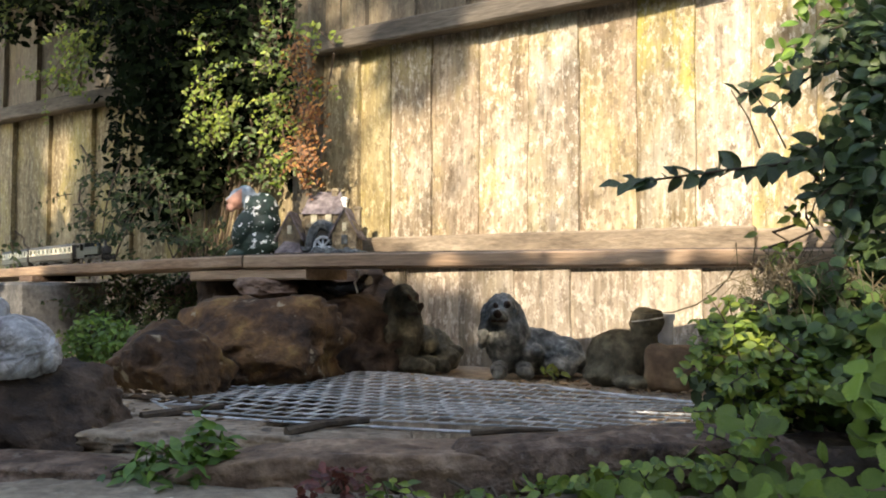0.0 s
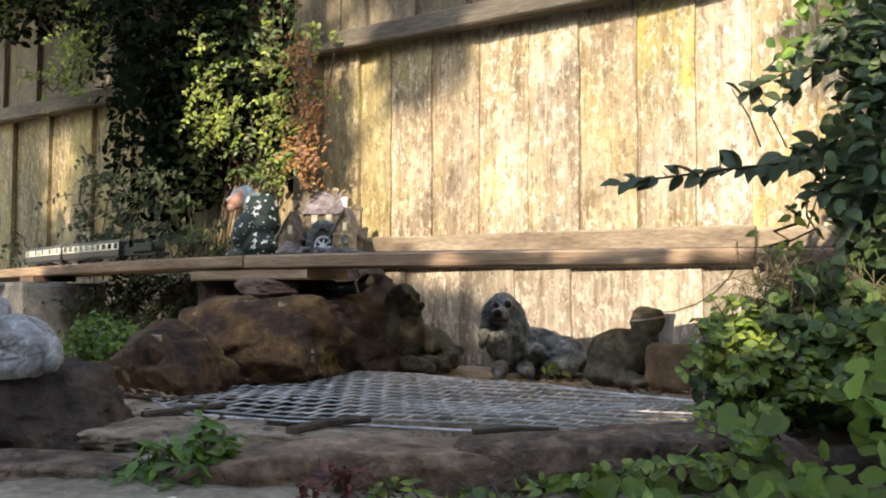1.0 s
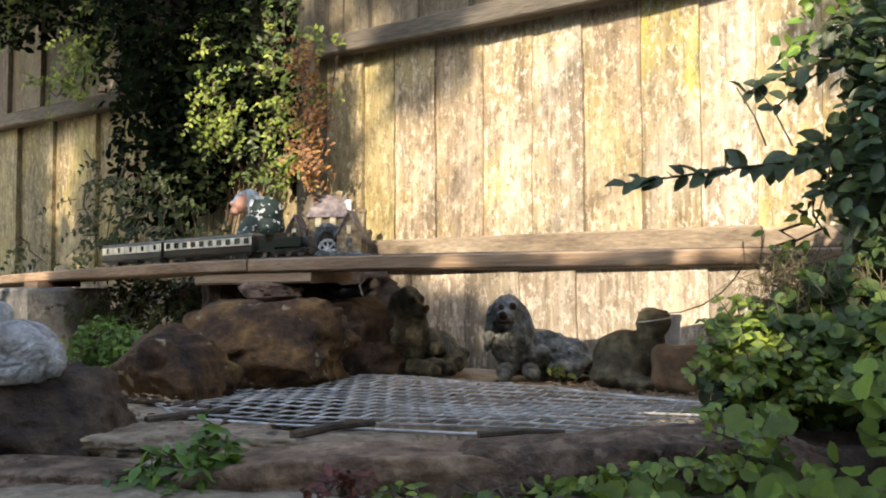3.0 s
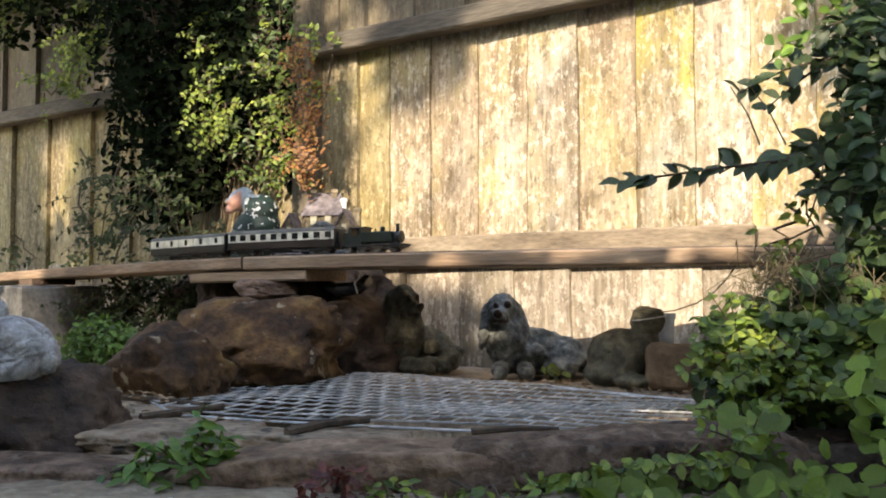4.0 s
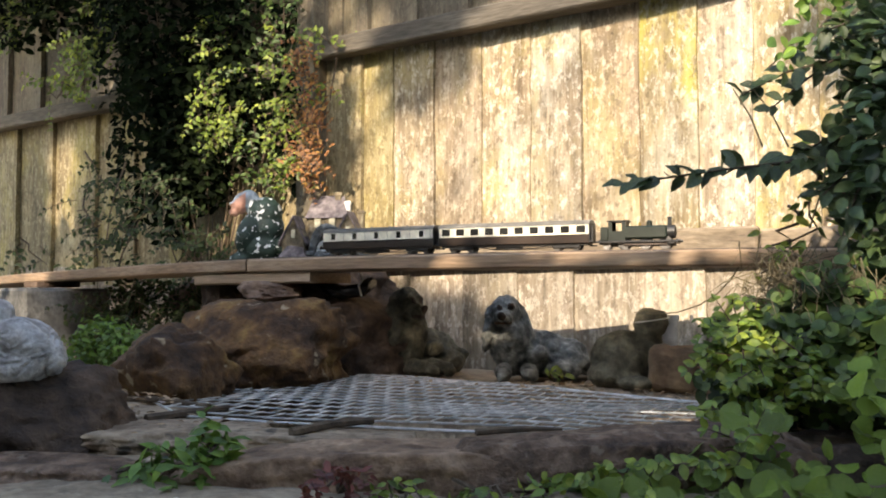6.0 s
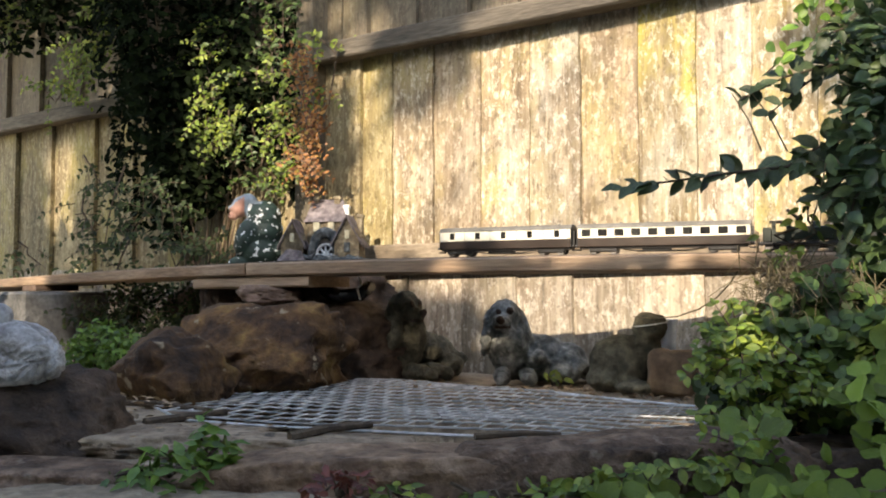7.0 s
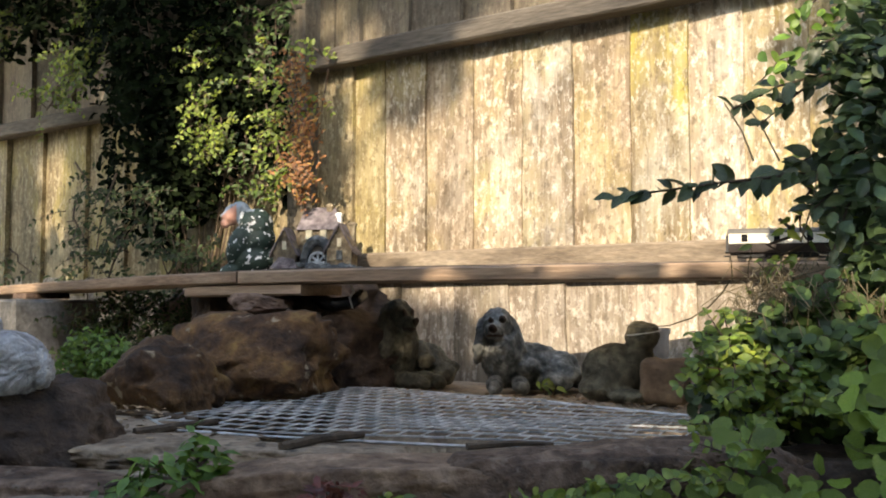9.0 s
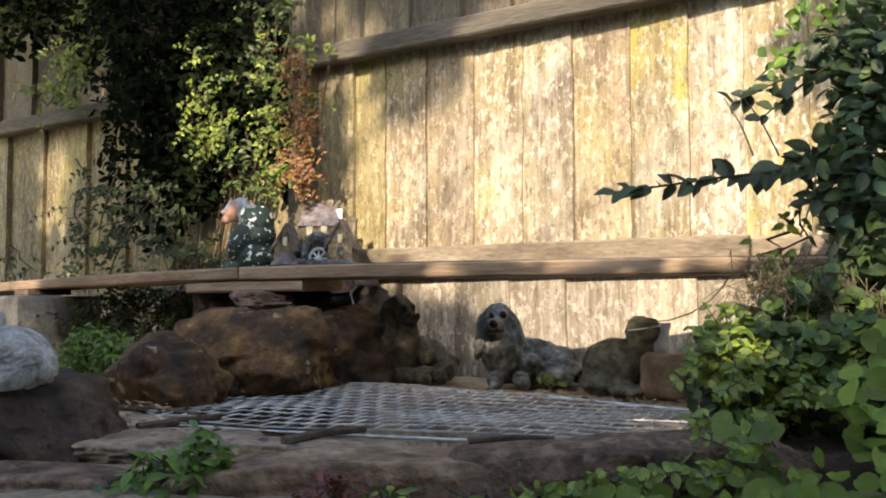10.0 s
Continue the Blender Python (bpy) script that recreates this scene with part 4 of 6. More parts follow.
def build_ornaments():
    # seated figure: one plain mesh, painted by height and side
    bm = bmesh.new()
    blob(bm, (0.004, 0, 0.036), (0.044, 0.038, 0.040), 3)
    blob(bm, (0.010, 0, 0.074), (0.043, 0.036, 0.036), 3, (0, -25, 0))
    blob(bm, (0.014, 0, 0.102), (0.034, 0.034, 0.036), 3, (0, 20, 0))
    blob(bm, (-0.018, -0.022, 0.066), (0.020, 0.020, 0.040), 3, (0, 20, 0))
    blob(bm, (-0.030, -0.010, 0.014), (0.024, 0.026, 0.014), 2)
    blob(bm, (0.050, -0.014, 0.040), (0.016, 0.014, 0.020), 2, (0, 40, 0))
    blob(bm, (-0.032, -0.006, 0.124), (0.0165, 0.017, 0.022), 3, (0, 14, 0))
    blob(bm, (-0.049, -0.010, 0.122), (0.005, 0.005, 0.005), 2)
    blob(bm, (-0.044, -0.008, 0.106), (0.010, 0.011, 0.009), 2)
    blob(bm, (-0.016, 0.004, 0.136), (0.019, 0.018, 0.016), 3, (0, 30, 0))
    bm = merged(bm, 0.0024, 0.0012, 60, 4.0)
    for fc in bm.faces:
        c = fc.calc_center_median()
        if c.x < -0.016 and c.z > 0.096:
            fc.material_index = 2 if c.z - 0.9 * c.x > 0.166 or c.x > -0.022 else 1
        elif c.z > 0.130 and c.x < 0.012:
            fc.material_index = 2
        elif c.z < 0.012:
            fc.material_index = 3
    solo("garden_figure", bm, [M["coat"], M["skin"], M["hair"], M["dark_paint"]], "painted resin garden gnome in a spotted dark coat", "statue", pose(-0.408, 2.06, 0.234, 0, 0, 6) @ Matrix.Diagonal((1.12, 1.12, 1.10, 1)), smooth=True)

    c = thing("cottage_ornament", "small painted resin cottage ornament with roofs and an arch", "ornament", pose(-0.256, 2.02, 0.232, 0, 0, -8) @ Matrix.Diagonal((1.14, 1.12, 1.27, 1)))

    def house(x, y, w, d, h, roof_h, wall, roof, name):
        bm = bmesh.new()
        box(bm, x - w / 2, x + w / 2, y - d / 2, y + d / 2, 0, h, 0.002)
        body = part(name, bm, M[wall], c)
        bm = bmesh.new()
        o = 0.006
        a = [bm.verts.new(p) for p in ((x - w / 2 - o, y - d / 2 - o, h - 0.004), (x + w / 2 + o, y - d / 2 - o, h - 0.004), (x + w / 2 + o, y + d / 2 + o, h - 0.004), (x - w / 2 - o, y + d / 2 + o, h - 0.004),
                                       (x - w / 2 + 0.006, y, h + roof_h), (x + w / 2 - 0.006, y, h + roof_h))]
        for q in ((0, 1, 5, 4), (2, 3, 4, 5), (3, 0, 4), (1, 2, 5), (3, 2, 1, 0)):
            bm.faces.new([a[i] for i in q])
        bmesh.ops.subdivide_edges(bm, edges=bm.edges, cuts=3, use_grid_fill=True)
        rough_up(bm, 0.002, 90, x * 50)
        part("roof", bm, M[roof], body, "mottled grey-mauve roof")
        return body
    main = house(0.000, 0.03, 0.070, 0.05, 0.086, 0.036, "cottage", "roof_tile", "house")
    for dx in (-0.016, 0.012):
        bm = bmesh.new()
        box(bm, dx - 0.006, dx + 0.006, 0.001, 0.006, 0.066, 0.082, 0.001)
        part("window", bm, M["window_lit"], main, "pale painted window")
    # gabled cottages whose pointed fronts face the pond
    def gable(x, y, w, d, h, peak, wall, name, low=0.0):
        bm = bmesh.new()
        sec = [(x - w / 2, low), (x + w / 2, low), (x + w / 2, h), (x, peak), (x - w / 2, h)]
        ends = [[bm.verts.new((px, yy, z)) for px, z in sec] for yy in (y - d / 2, y + d / 2)]
        for k in range(5):
            bm.faces.new((ends[0][k], ends[0][(k + 1) % 5], ends[1][(k + 1) % 5], ends[1][k]))
        bm.faces.new(ends[0][::-1])
        bm.faces.new(ends[1])
        body = part(name, bm, M[wall], c)
        for e in (-1, 1):
            bm = bmesh.new()
            run, rise = w / 2 + 0.006, peak - h + 0.006
            q = [(x, peak + 0.004), (x + e * run, peak + 0.004 - rise * run / (w / 2)), (x + e * run, peak - 0.001 - rise * run / (w / 2)), (x, peak - 0.001)]
            a = [[bm.verts.new((px, yy, z)) for px, z in q] for yy in (y - d / 2 - 0.005, y + d / 2 + 0.004)]
            for k in range(4):
                bm.faces.new((a[0][k], a[0][(k + 1) % 4], a[1][(k + 1) % 4], a[1][k]))
            bm.faces.new(a[0][::-1])
            bm.faces.new(a[1])
            bmesh.ops.subdivide_edges(bm, edges=bm.edges, cuts=2, use_grid_fill=True)
            rough_up(bm, 0.0016, 90, x * 40 + e)
            part("roof_slope", bm, M["roof_tile"], body, "dark mottled roof slope")
        bm = bmesh.new()
        box(bm, x - 0.004, x + 0.004, y - d / 2 - 0.002, y - d / 2 + 0.002, h - 0.004, h + 0.010, 0.001)
        part("window", bm, M["window_lit"], body, "pale painted window")
        return body
    gable(-0.056, 0.004, 0.042, 0.05, 0.052, 0.082, "cottage", "gable_house")
    barn = gable(0.050, -0.004, 0.046, 0.05, 0.056, 0.088, "cottage", "barn", 0.012)
    bm = bmesh.new()
    box(bm, 0.045, 0.056, -0.032, -0.027, 0.030, 0.046, 0.001)
    part("door", bm, M["dark_paint"], barn)
    house(-0.050, -0.030, 0.040, 0.026, 0.020, 0.014, "cottage", "roof_tile", "small_house")
    for x, y, z, k, r in ((-0.036, 0.02, 0.094, "cottage", 0.007), (0.038, 0.02, 0.112, "white", 0.005), (-0.022, 0.03, 0.128, "cottage", 0.005), (0.018, 0.03, 0.128, "cottage", 0.006), (0.064, 0.02, 0.096, "cottage", 0.006)):
        bm = bmesh.new()
        box(bm, x - r, x + r, y - r, y + r, z - 0.04, z, 0.0012)
        box(bm, x - r * 1.25, x + r * 1.25, y - r * 1.25, y + r * 1.25, z - 0.006, z - 0.002, 0.0006)
        part("chimney", bm, M[k], c)
    # Black box stands in for the darkness inside the arch
    bm = bmesh.new()
    box(bm, -0.014, 0.026, -0.014, -0.008, 0, 0.060, 0.004)
    part("doorway", bm, M["black"], c, "black panel for the darkness inside the arched doorway")
    bm = bmesh.new()
    pts = [(0.006 + 0.024 * math.cos(a), -0.016, 0.034 + 0.030 * math.sin(a)) for a in [math.pi * i / 10 for i in range(11)]]
    tube(bm, [(0.030, -0.016, 0.0)] + pts + [(-0.018, -0.016, 0.0)], 0.0085, n=8)
    rough_up(bm, 0.003, 60, 1.0)
    part("arch", bm, M["dark_paint"], c, "dark stone arch")
    # water wheel under the arch
    bm = bmesh.new()
    ring = [(0.008 + 0.017 * math.cos(a), -0.020, 0.026 + 0.017 * math.sin(a)) for a in [math.pi * i / 8 for i in range(17)]]
    tube(bm, ring, 0.0028, n=6)
    for k in range(4):
        a = math.pi * k / 4
        cyl(bm, (0.008 - 0.017 * math.cos(a), -0.020, 0.026 - 0.017 * math.sin(a)), (0.008 + 0.017 * math.cos(a), -0.020, 0.026 + 0.017 * math.sin(a)), 0.0022, n=6)
    part("wheel", bm, M["wheel_paint"], c, "pale grey painted water wheel")
    for k in range(3):
        bm = bmesh.new()
        box(bm, -0.030, -0.012, -0.034 - 0.006 * k, -0.020, 0.026 - 0.010 * k - 0.008, 0.026 - 0.010 * k, 0.001)
        part("step", bm, M["dark_paint"], c)
    bm = bmesh.new()
    rr = random.Random(40)
    for k in range(26):
        t = k / 25
        blob(bm, (-0.004 + 0.098 * t, -0.040 + rr.uniform(-0.010, 0.016), 0.012 - 0.004 * t), (rr.uniform(0.007, 0.012), 0.010, rr.uniform(0.008, 0.017)), 2)
    for k in range(12):
        blob(bm, (-0.088 + 0.009 * k, -0.036 + rr.uniform(-0.008, 0.008), 0.006), (0.010, 0.010, rr.uniform(0.005, 0.010)), 2)
    bm = merged(bm, 0.0024, 0.0026, 90, 2.0)
    part("rocky_base", bm, M["dark_paint"], c, "dark rocky base", smooth=True)


# ---- rocks and edging
def build_rocks():
    rock("rock", (0.150, 0.16, 0.125), M["rock"], "rounded brown mossy rock beside the pond", pose(-0.378, 1.35, 0.062, 0, 10, 20), 1.4, 0.24, square=0.2)
    rock("rock", (0.245, 0.22, 0.150), M["rock"], "large brown mossy rock with rusty top", pose(-0.300, 1.58, 0.084, 0, -5, -15), 2.3, 0.22, square=0.5)
    rock("rock", (0.225, 0.20, 0.160), M["dark_rock"], "dark rock behind the wire grille", pose(-0.190, 1.77, 0.086, 0, 0, 20), 3.2, 0.22, square=0.6)
    rock("rock", (0.105, 0.10, 0.040), M["pink_rock"], "flat pinkish stone wedged under the plank", pose(-0.318, 1.73, 0.178, 0, 3, 10), 4.0, square=0.5)
    rock("rock", (0.15, 0.13, 0.05), M["dark_rock"], "flat dark stone under the plank joint", pose(-0.255, 1.80, 0.168, 0, 0, -20), 5.0, square=0.5)
    rock("rock", (0.075, 0.10, 0.20), M["dark_rock"], "dark stacked stone holding up the plank", pose(-0.425, 1.87, 0.10, 0, 0, -30), 6.0, square=0.6)
    rock("rock", (0.50, 0.22, 0.17), M["dark_rock"], "low dark stone shelf behind the plank", pose(-0.34, 2.07, 0.146, 0, 0, -28), 7.0, square=0.7)
    rock("rock", (0.235, 0.20, 0.135), M["dark_rock"], "dark mossy boulder under the white bird", pose(-0.485, 1.07, 0.026, 0, 0, 5), 8.0, square=0.35)
    rock("edging_stone", (0.33, 0.11, 0.075), M["stone"], "long brown sandstone edging stone", pose(-0.085, 0.935, -0.008, 0, 0, -6), 9.0, 0.10, square=0.75, category="edging stone")
    rock("edging_stone", (0.33, 0.12, 0.095), M["edge_rock"], "dark rounded edging stone by the creeper", pose(0.175, 0.925, -0.003, 0, -3, 4), 10.0, 0.12, square=0.6, category="edging stone")
    rock("edging_stone", (0.36, 0.10, 0.05), M["edge_rock"], "low dark edging stone beside the paving", pose(-0.42, 0.955, -0.012, 0, 0, -8), 11.0, 0.12, square=0.7, category="edging stone")
    rock("edging_stone", (0.30, 0.14, 0.08), M["dark_rock"], "dark edging stone under the creeper", pose(0.47, 0.98, -0.01, 0, 0, 15), 12.5, 0.12, square=0.7, category="edging stone")
    for i, (x, y, w, d, r) in enumerate(((-0.30, 1.06, 0.20, 0.12, -8), (-0.40, 1.19, 0.16, 0.13, 14), (-0.13, 1.005, 0.19, 0.07, -14), (-0.46, 1.33, 0.16, 0.12, -20))):
        rock("flagstone", (w, d, 0.035), M["flag"], "thin cracked brown flagstone at the pond edge", pose(x, y, 0.013, 0, 0, r), 20.0 + i, 0.09, square=0.8, category="flagstone")
    bm = bmesh.new()
    box(bm, -0.14, 0.14, -0.10, 0.10, 0, 0.188, 0.006)
    bmesh.ops.subdivide_edges(bm, edges=bm.edges, cuts=4, use_grid_fill=True)
    rough_up(bm, 0.003, 25, 6.0)
    solo("concrete_block", bm, M["block"], "grey concrete block supporting the plank", "block", pose(-0.94, 2.22, 0.0, 0, 0, -44))
    bm = bmesh.new()
    box(bm, -0.04, 0.04, -0.05, 0.05, 0.0, 0.0125)
    solo("packing_piece", bm, M["dark_rock"], "thin dark packing piece between block and plank", "packing", pose(-0.925, 2.235, 0.1905, 0, 0, -46))


# ---- wire grille over the pond
def build_grille():
    g = thing("wire_grille", "grey coated wire mesh panel laid over the pond", "grille")
    poly = [Vector(p) for p in ((-0.315, 1.135), (0.06, 0.995), (0.33, 1.02), (0.40, 1.235), (-0.27, 1.86), (-0.48, 1.45))]
    ang = radians(-19)
    u, w = Vector((math.cos(ang), math.sin(ang))), Vector((-math.sin(ang), math.cos(ang)))
    step, cell = 0.036, 0.029

    def height(c):
        return 0.032 + 0.006 * noise.noise(Vector((c.x * 5, c.y * 5, 0)))
    # rows of wire; each carries the short staggered links to the next row
    for k in range(-30, 90):
        o = w * (0.6 + k * step)
        cuts = []
        for a, b in zip(poly, poly[1:] + poly[:1]):
            den = u.x * (b.y - a.y) - u.y * (b.x - a.x)
            t = ((a.x - o.x) * (b.y - a.y) - (a.y - o.y) * (b.x - a.x)) / den
            q = ((a.x - o.x) * u.y - (a.y - o.y) * u.x) / den
            if 0 <= q <= 1:
                cuts.append(t)
        cuts.sort()
        if len(cuts) < 2 or cuts[-1] - cuts[0] < 0.03:
            continue
        n = max(3, int((cuts[-1] - cuts[0]) / 0.013))
        pts = []
        for i in range(n + 1):
            c = o + u * (cuts[0] + (cuts[-1] - cuts[0]) * i / n) + w * (0.0018 * math.sin(i * math.pi + k))
            pts.append((c.x, c.y, height(c)))
        bm = bmesh.new()
        tube(bm, pts, 0.0013, n=5)
        x = math.ceil(cuts[0] / cell) * cell + (0.5 * cell if k % 2 else 0)
        while x < cuts[-1]:
            a, b = o + u * x, o + u * (x + 0.004) + w * step
            if inside(b.x, b.y, poly):
                tube(bm, [(a.x, a.y, height(a) + 0.001), (b.x, b.y, height(b) + 0.001)], 0.0010, n=4)
            x += cell
        part("wire", bm, M["wire"], g)
    for a, b in zip(poly, poly[1:] + poly[:1]):
        bm = bmesh.new()
        n = 8
        tube(bm, [(*a.lerp(b, i / n), 0.031 + 0.004 * noise.noise(Vector((*(a.lerp(b, i / n) * 5), 0)))) for i in range(n + 1)], 0.0017, n=6)
        part("edge_wire", bm, M["wire"], g)


def build_sticks():
    for pts, r in (([(-0.46, 1.30, 0.034), (-0.38, 1.27, 0.036), (-0.30, 1.20, 0.036)], 0.005), ([(-0.345, 1.10, 0.033), (-0.30, 1.14, 0.036), (-0.27, 1.18, 0.036)], 0.006),
                   ([(-0.16, 0.985, 0.034), (-0.125, 1.02, 0.038), (-0.08, 1.05, 0.038)], 0.0055), ([(0.03, 0.975, 0.036), (0.08, 0.99, 0.037), (0.12, 0.99, 0.036)], 0.004)):
        bm = bmesh.new()
        tube(bm, pts, r, r * 0.7, 7)
        rough_up(bm, 0.0008, 90, r * 1000)
        solo("stick", bm, M["twig"], "short brown dead stick lying by the pond", "stick")
    bm = bmesh.new()
    tube(bm, [(-0.25, 1.83, 0.200), (-0.22, 1.75, 0.186), (-0.185, 1.70, 0.178), (-0.15, 1.69, 0.182), (-0.135, 1.72, 0.195)], 0.014, 0.012, 10)
    solo("hose", bm, M["hose"], "shiny black pond pump hose under the plank", "hose", smooth=True)
    bm = bmesh.new()
    tube(bm, [(-0.152, 1.695, 0.212), (-0.147, 1.682, 0.20), (-0.154, 1.676, 0.19), (-0.148, 1.672, 0.172)], 0.0022, 0.0016, 5)
    solo("cable", bm, M["white"], "short pale cable hanging beside the hose", "cable")


# ---- plants
def hanging_ivy(name, label, strands, material, seed, size=0.0165, shape="oval", face=Vector((-0.4, -1, 0.35)), wide=0.036, density=300):
    """Strands of a climber: stems down the fence with leaves set along them."""
    rng = random.Random(seed)
    p = thing(name, label, "climber")
    places = []
    bm = bmesh.new()
    for top, bottom in strands:
        a, b = Vector(top), Vector(bottom)
        L = (b - a).length
        n = 8
        off = [Vector((rng.gauss(0, 0.012), rng.gauss(0, 0.008), 0)) for _ in range(n + 1)]
        pts = [a.lerp(b, i / n) + off[i] for i in range(n + 1)]
        tube(bm, pts, 0.0025, 0.001, 5)
        for k in range(int(L * density)):
            t = rng.random()
            i = min(n - 1, int(t * n))
            c = pts[i].lerp(pts[i + 1], t * n - i)
            thick = wide * (0.6 + 0.6 * noise.noise(Vector((t * L * 9, seed, 0)))) * (1.15 - 0.6 * t)
            c = c + Vector((rng.gauss(0, thick), rng.gauss(-0.01, thick * 0.6), rng.gauss(0, 0.012)))
            places.append((leaf_pose(rng, c, face, 0.45, 0.7), size * rng.uniform(0.6, 1.25)))
    part("stem_growth", bm, M["twig"], p)["kind"] = "stuff"
    ob = new("foliage", leaves_mesh("foliage", places, shape, M[material]))
    ob.parent = p
    ob["kind"] = "stuff"
    return p


def clump(name, label, category, centres, material, seed, count, size, shape="oval", face=Vector((-0.2, -1, 0.7)), stems="twig", base=None, droop=0.2):
    """A bush: leaves on the outside of a few uneven masses, with stems into them."""
    rng = random.Random(seed)
    p = thing(name, label, category)
    places = []
    bm = bmesh.new()
    total = sum(r[0] * r[2] for _, r in centres)
    for c, r in centres:
        c = Vector(c)
        foot = Vector(base) if base else Vector((c.x, c.y + 0.02, 0.0))
        for k in range(5):
            e = c + Vector((rng.uniform(-1, 1) * r[0], rng.uniform(-1, 1) * r[1], rng.uniform(-0.3, 0.8) * r[2])) * 0.8
            tube(bm, [foot, foot.lerp(e, 0.5) + Vector((rng.gauss(0, 0.01), rng.gauss(0, 0.01), 0.01)), e], 0.0028, 0.001, 5)
        for k in range(int(count * r[0] * r[2] / total)):
            d = Vector((rng.gauss(0, 1), rng.gauss(0, 1), rng.gauss(0, 1))).normalized()
            rad = rng.uniform(0.45, 1.0) ** 0.5 * (1 + 0.35 * noise.noise(d * 2.3 + c * 7))
            q = c + Vector((d.x * r[0], d.y * r[1], d.z * r[2])) * rad
            places.append((leaf_pose(rng, q, face + d * 0.6, 0.5, droop), size * rng.uniform(0.6, 1.3)))
    part("stem_growth", bm, M[stems], p)["kind"] = "stuff"
    ob = new("foliage", leaves_mesh("foliage", places, shape, M[material]))
    ob.parent = p
    ob["kind"] = "stuff"
    return p


def single_leaves(parent, spots, shape, size, material, seed, face, spread=0.5, droop=0.2):
    """Leaves large enough to be picked one by one, on one shared mesh each."""
    rng = random.Random(seed)
    shared = []
    for k in range(4):
        verts, faces = [], []
        add_leaf(verts, faces, Matrix.Identity(4), shape, 1.0)
        verts = [(v.x * (1 + 0.08 * math.sin(k * 2 + i)), v.y * (1 + 0.06 * math.cos(k + i * 3)), v.z * (1 + 0.6 * math.sin(i * 1.7 + k))) for i, v in enumerate(verts)]
        me = bpy.data.meshes.new("leaf")
        me.from_pydata(verts, [], faces)
        me.materials.append(M[material])
        for q in me.polygons:
            q.use_smooth = True
        shared.append(me)
    for c in spots:
        ob = new("leaf", rng.choice(shared))
        ob.parent = parent
        s = size * rng.uniform(0.65, 1.2)
        ob.matrix_basis = leaf_pose(rng, Vector(c), face, spread, droop) @ Matrix.Diagonal((s, s, s, 1))


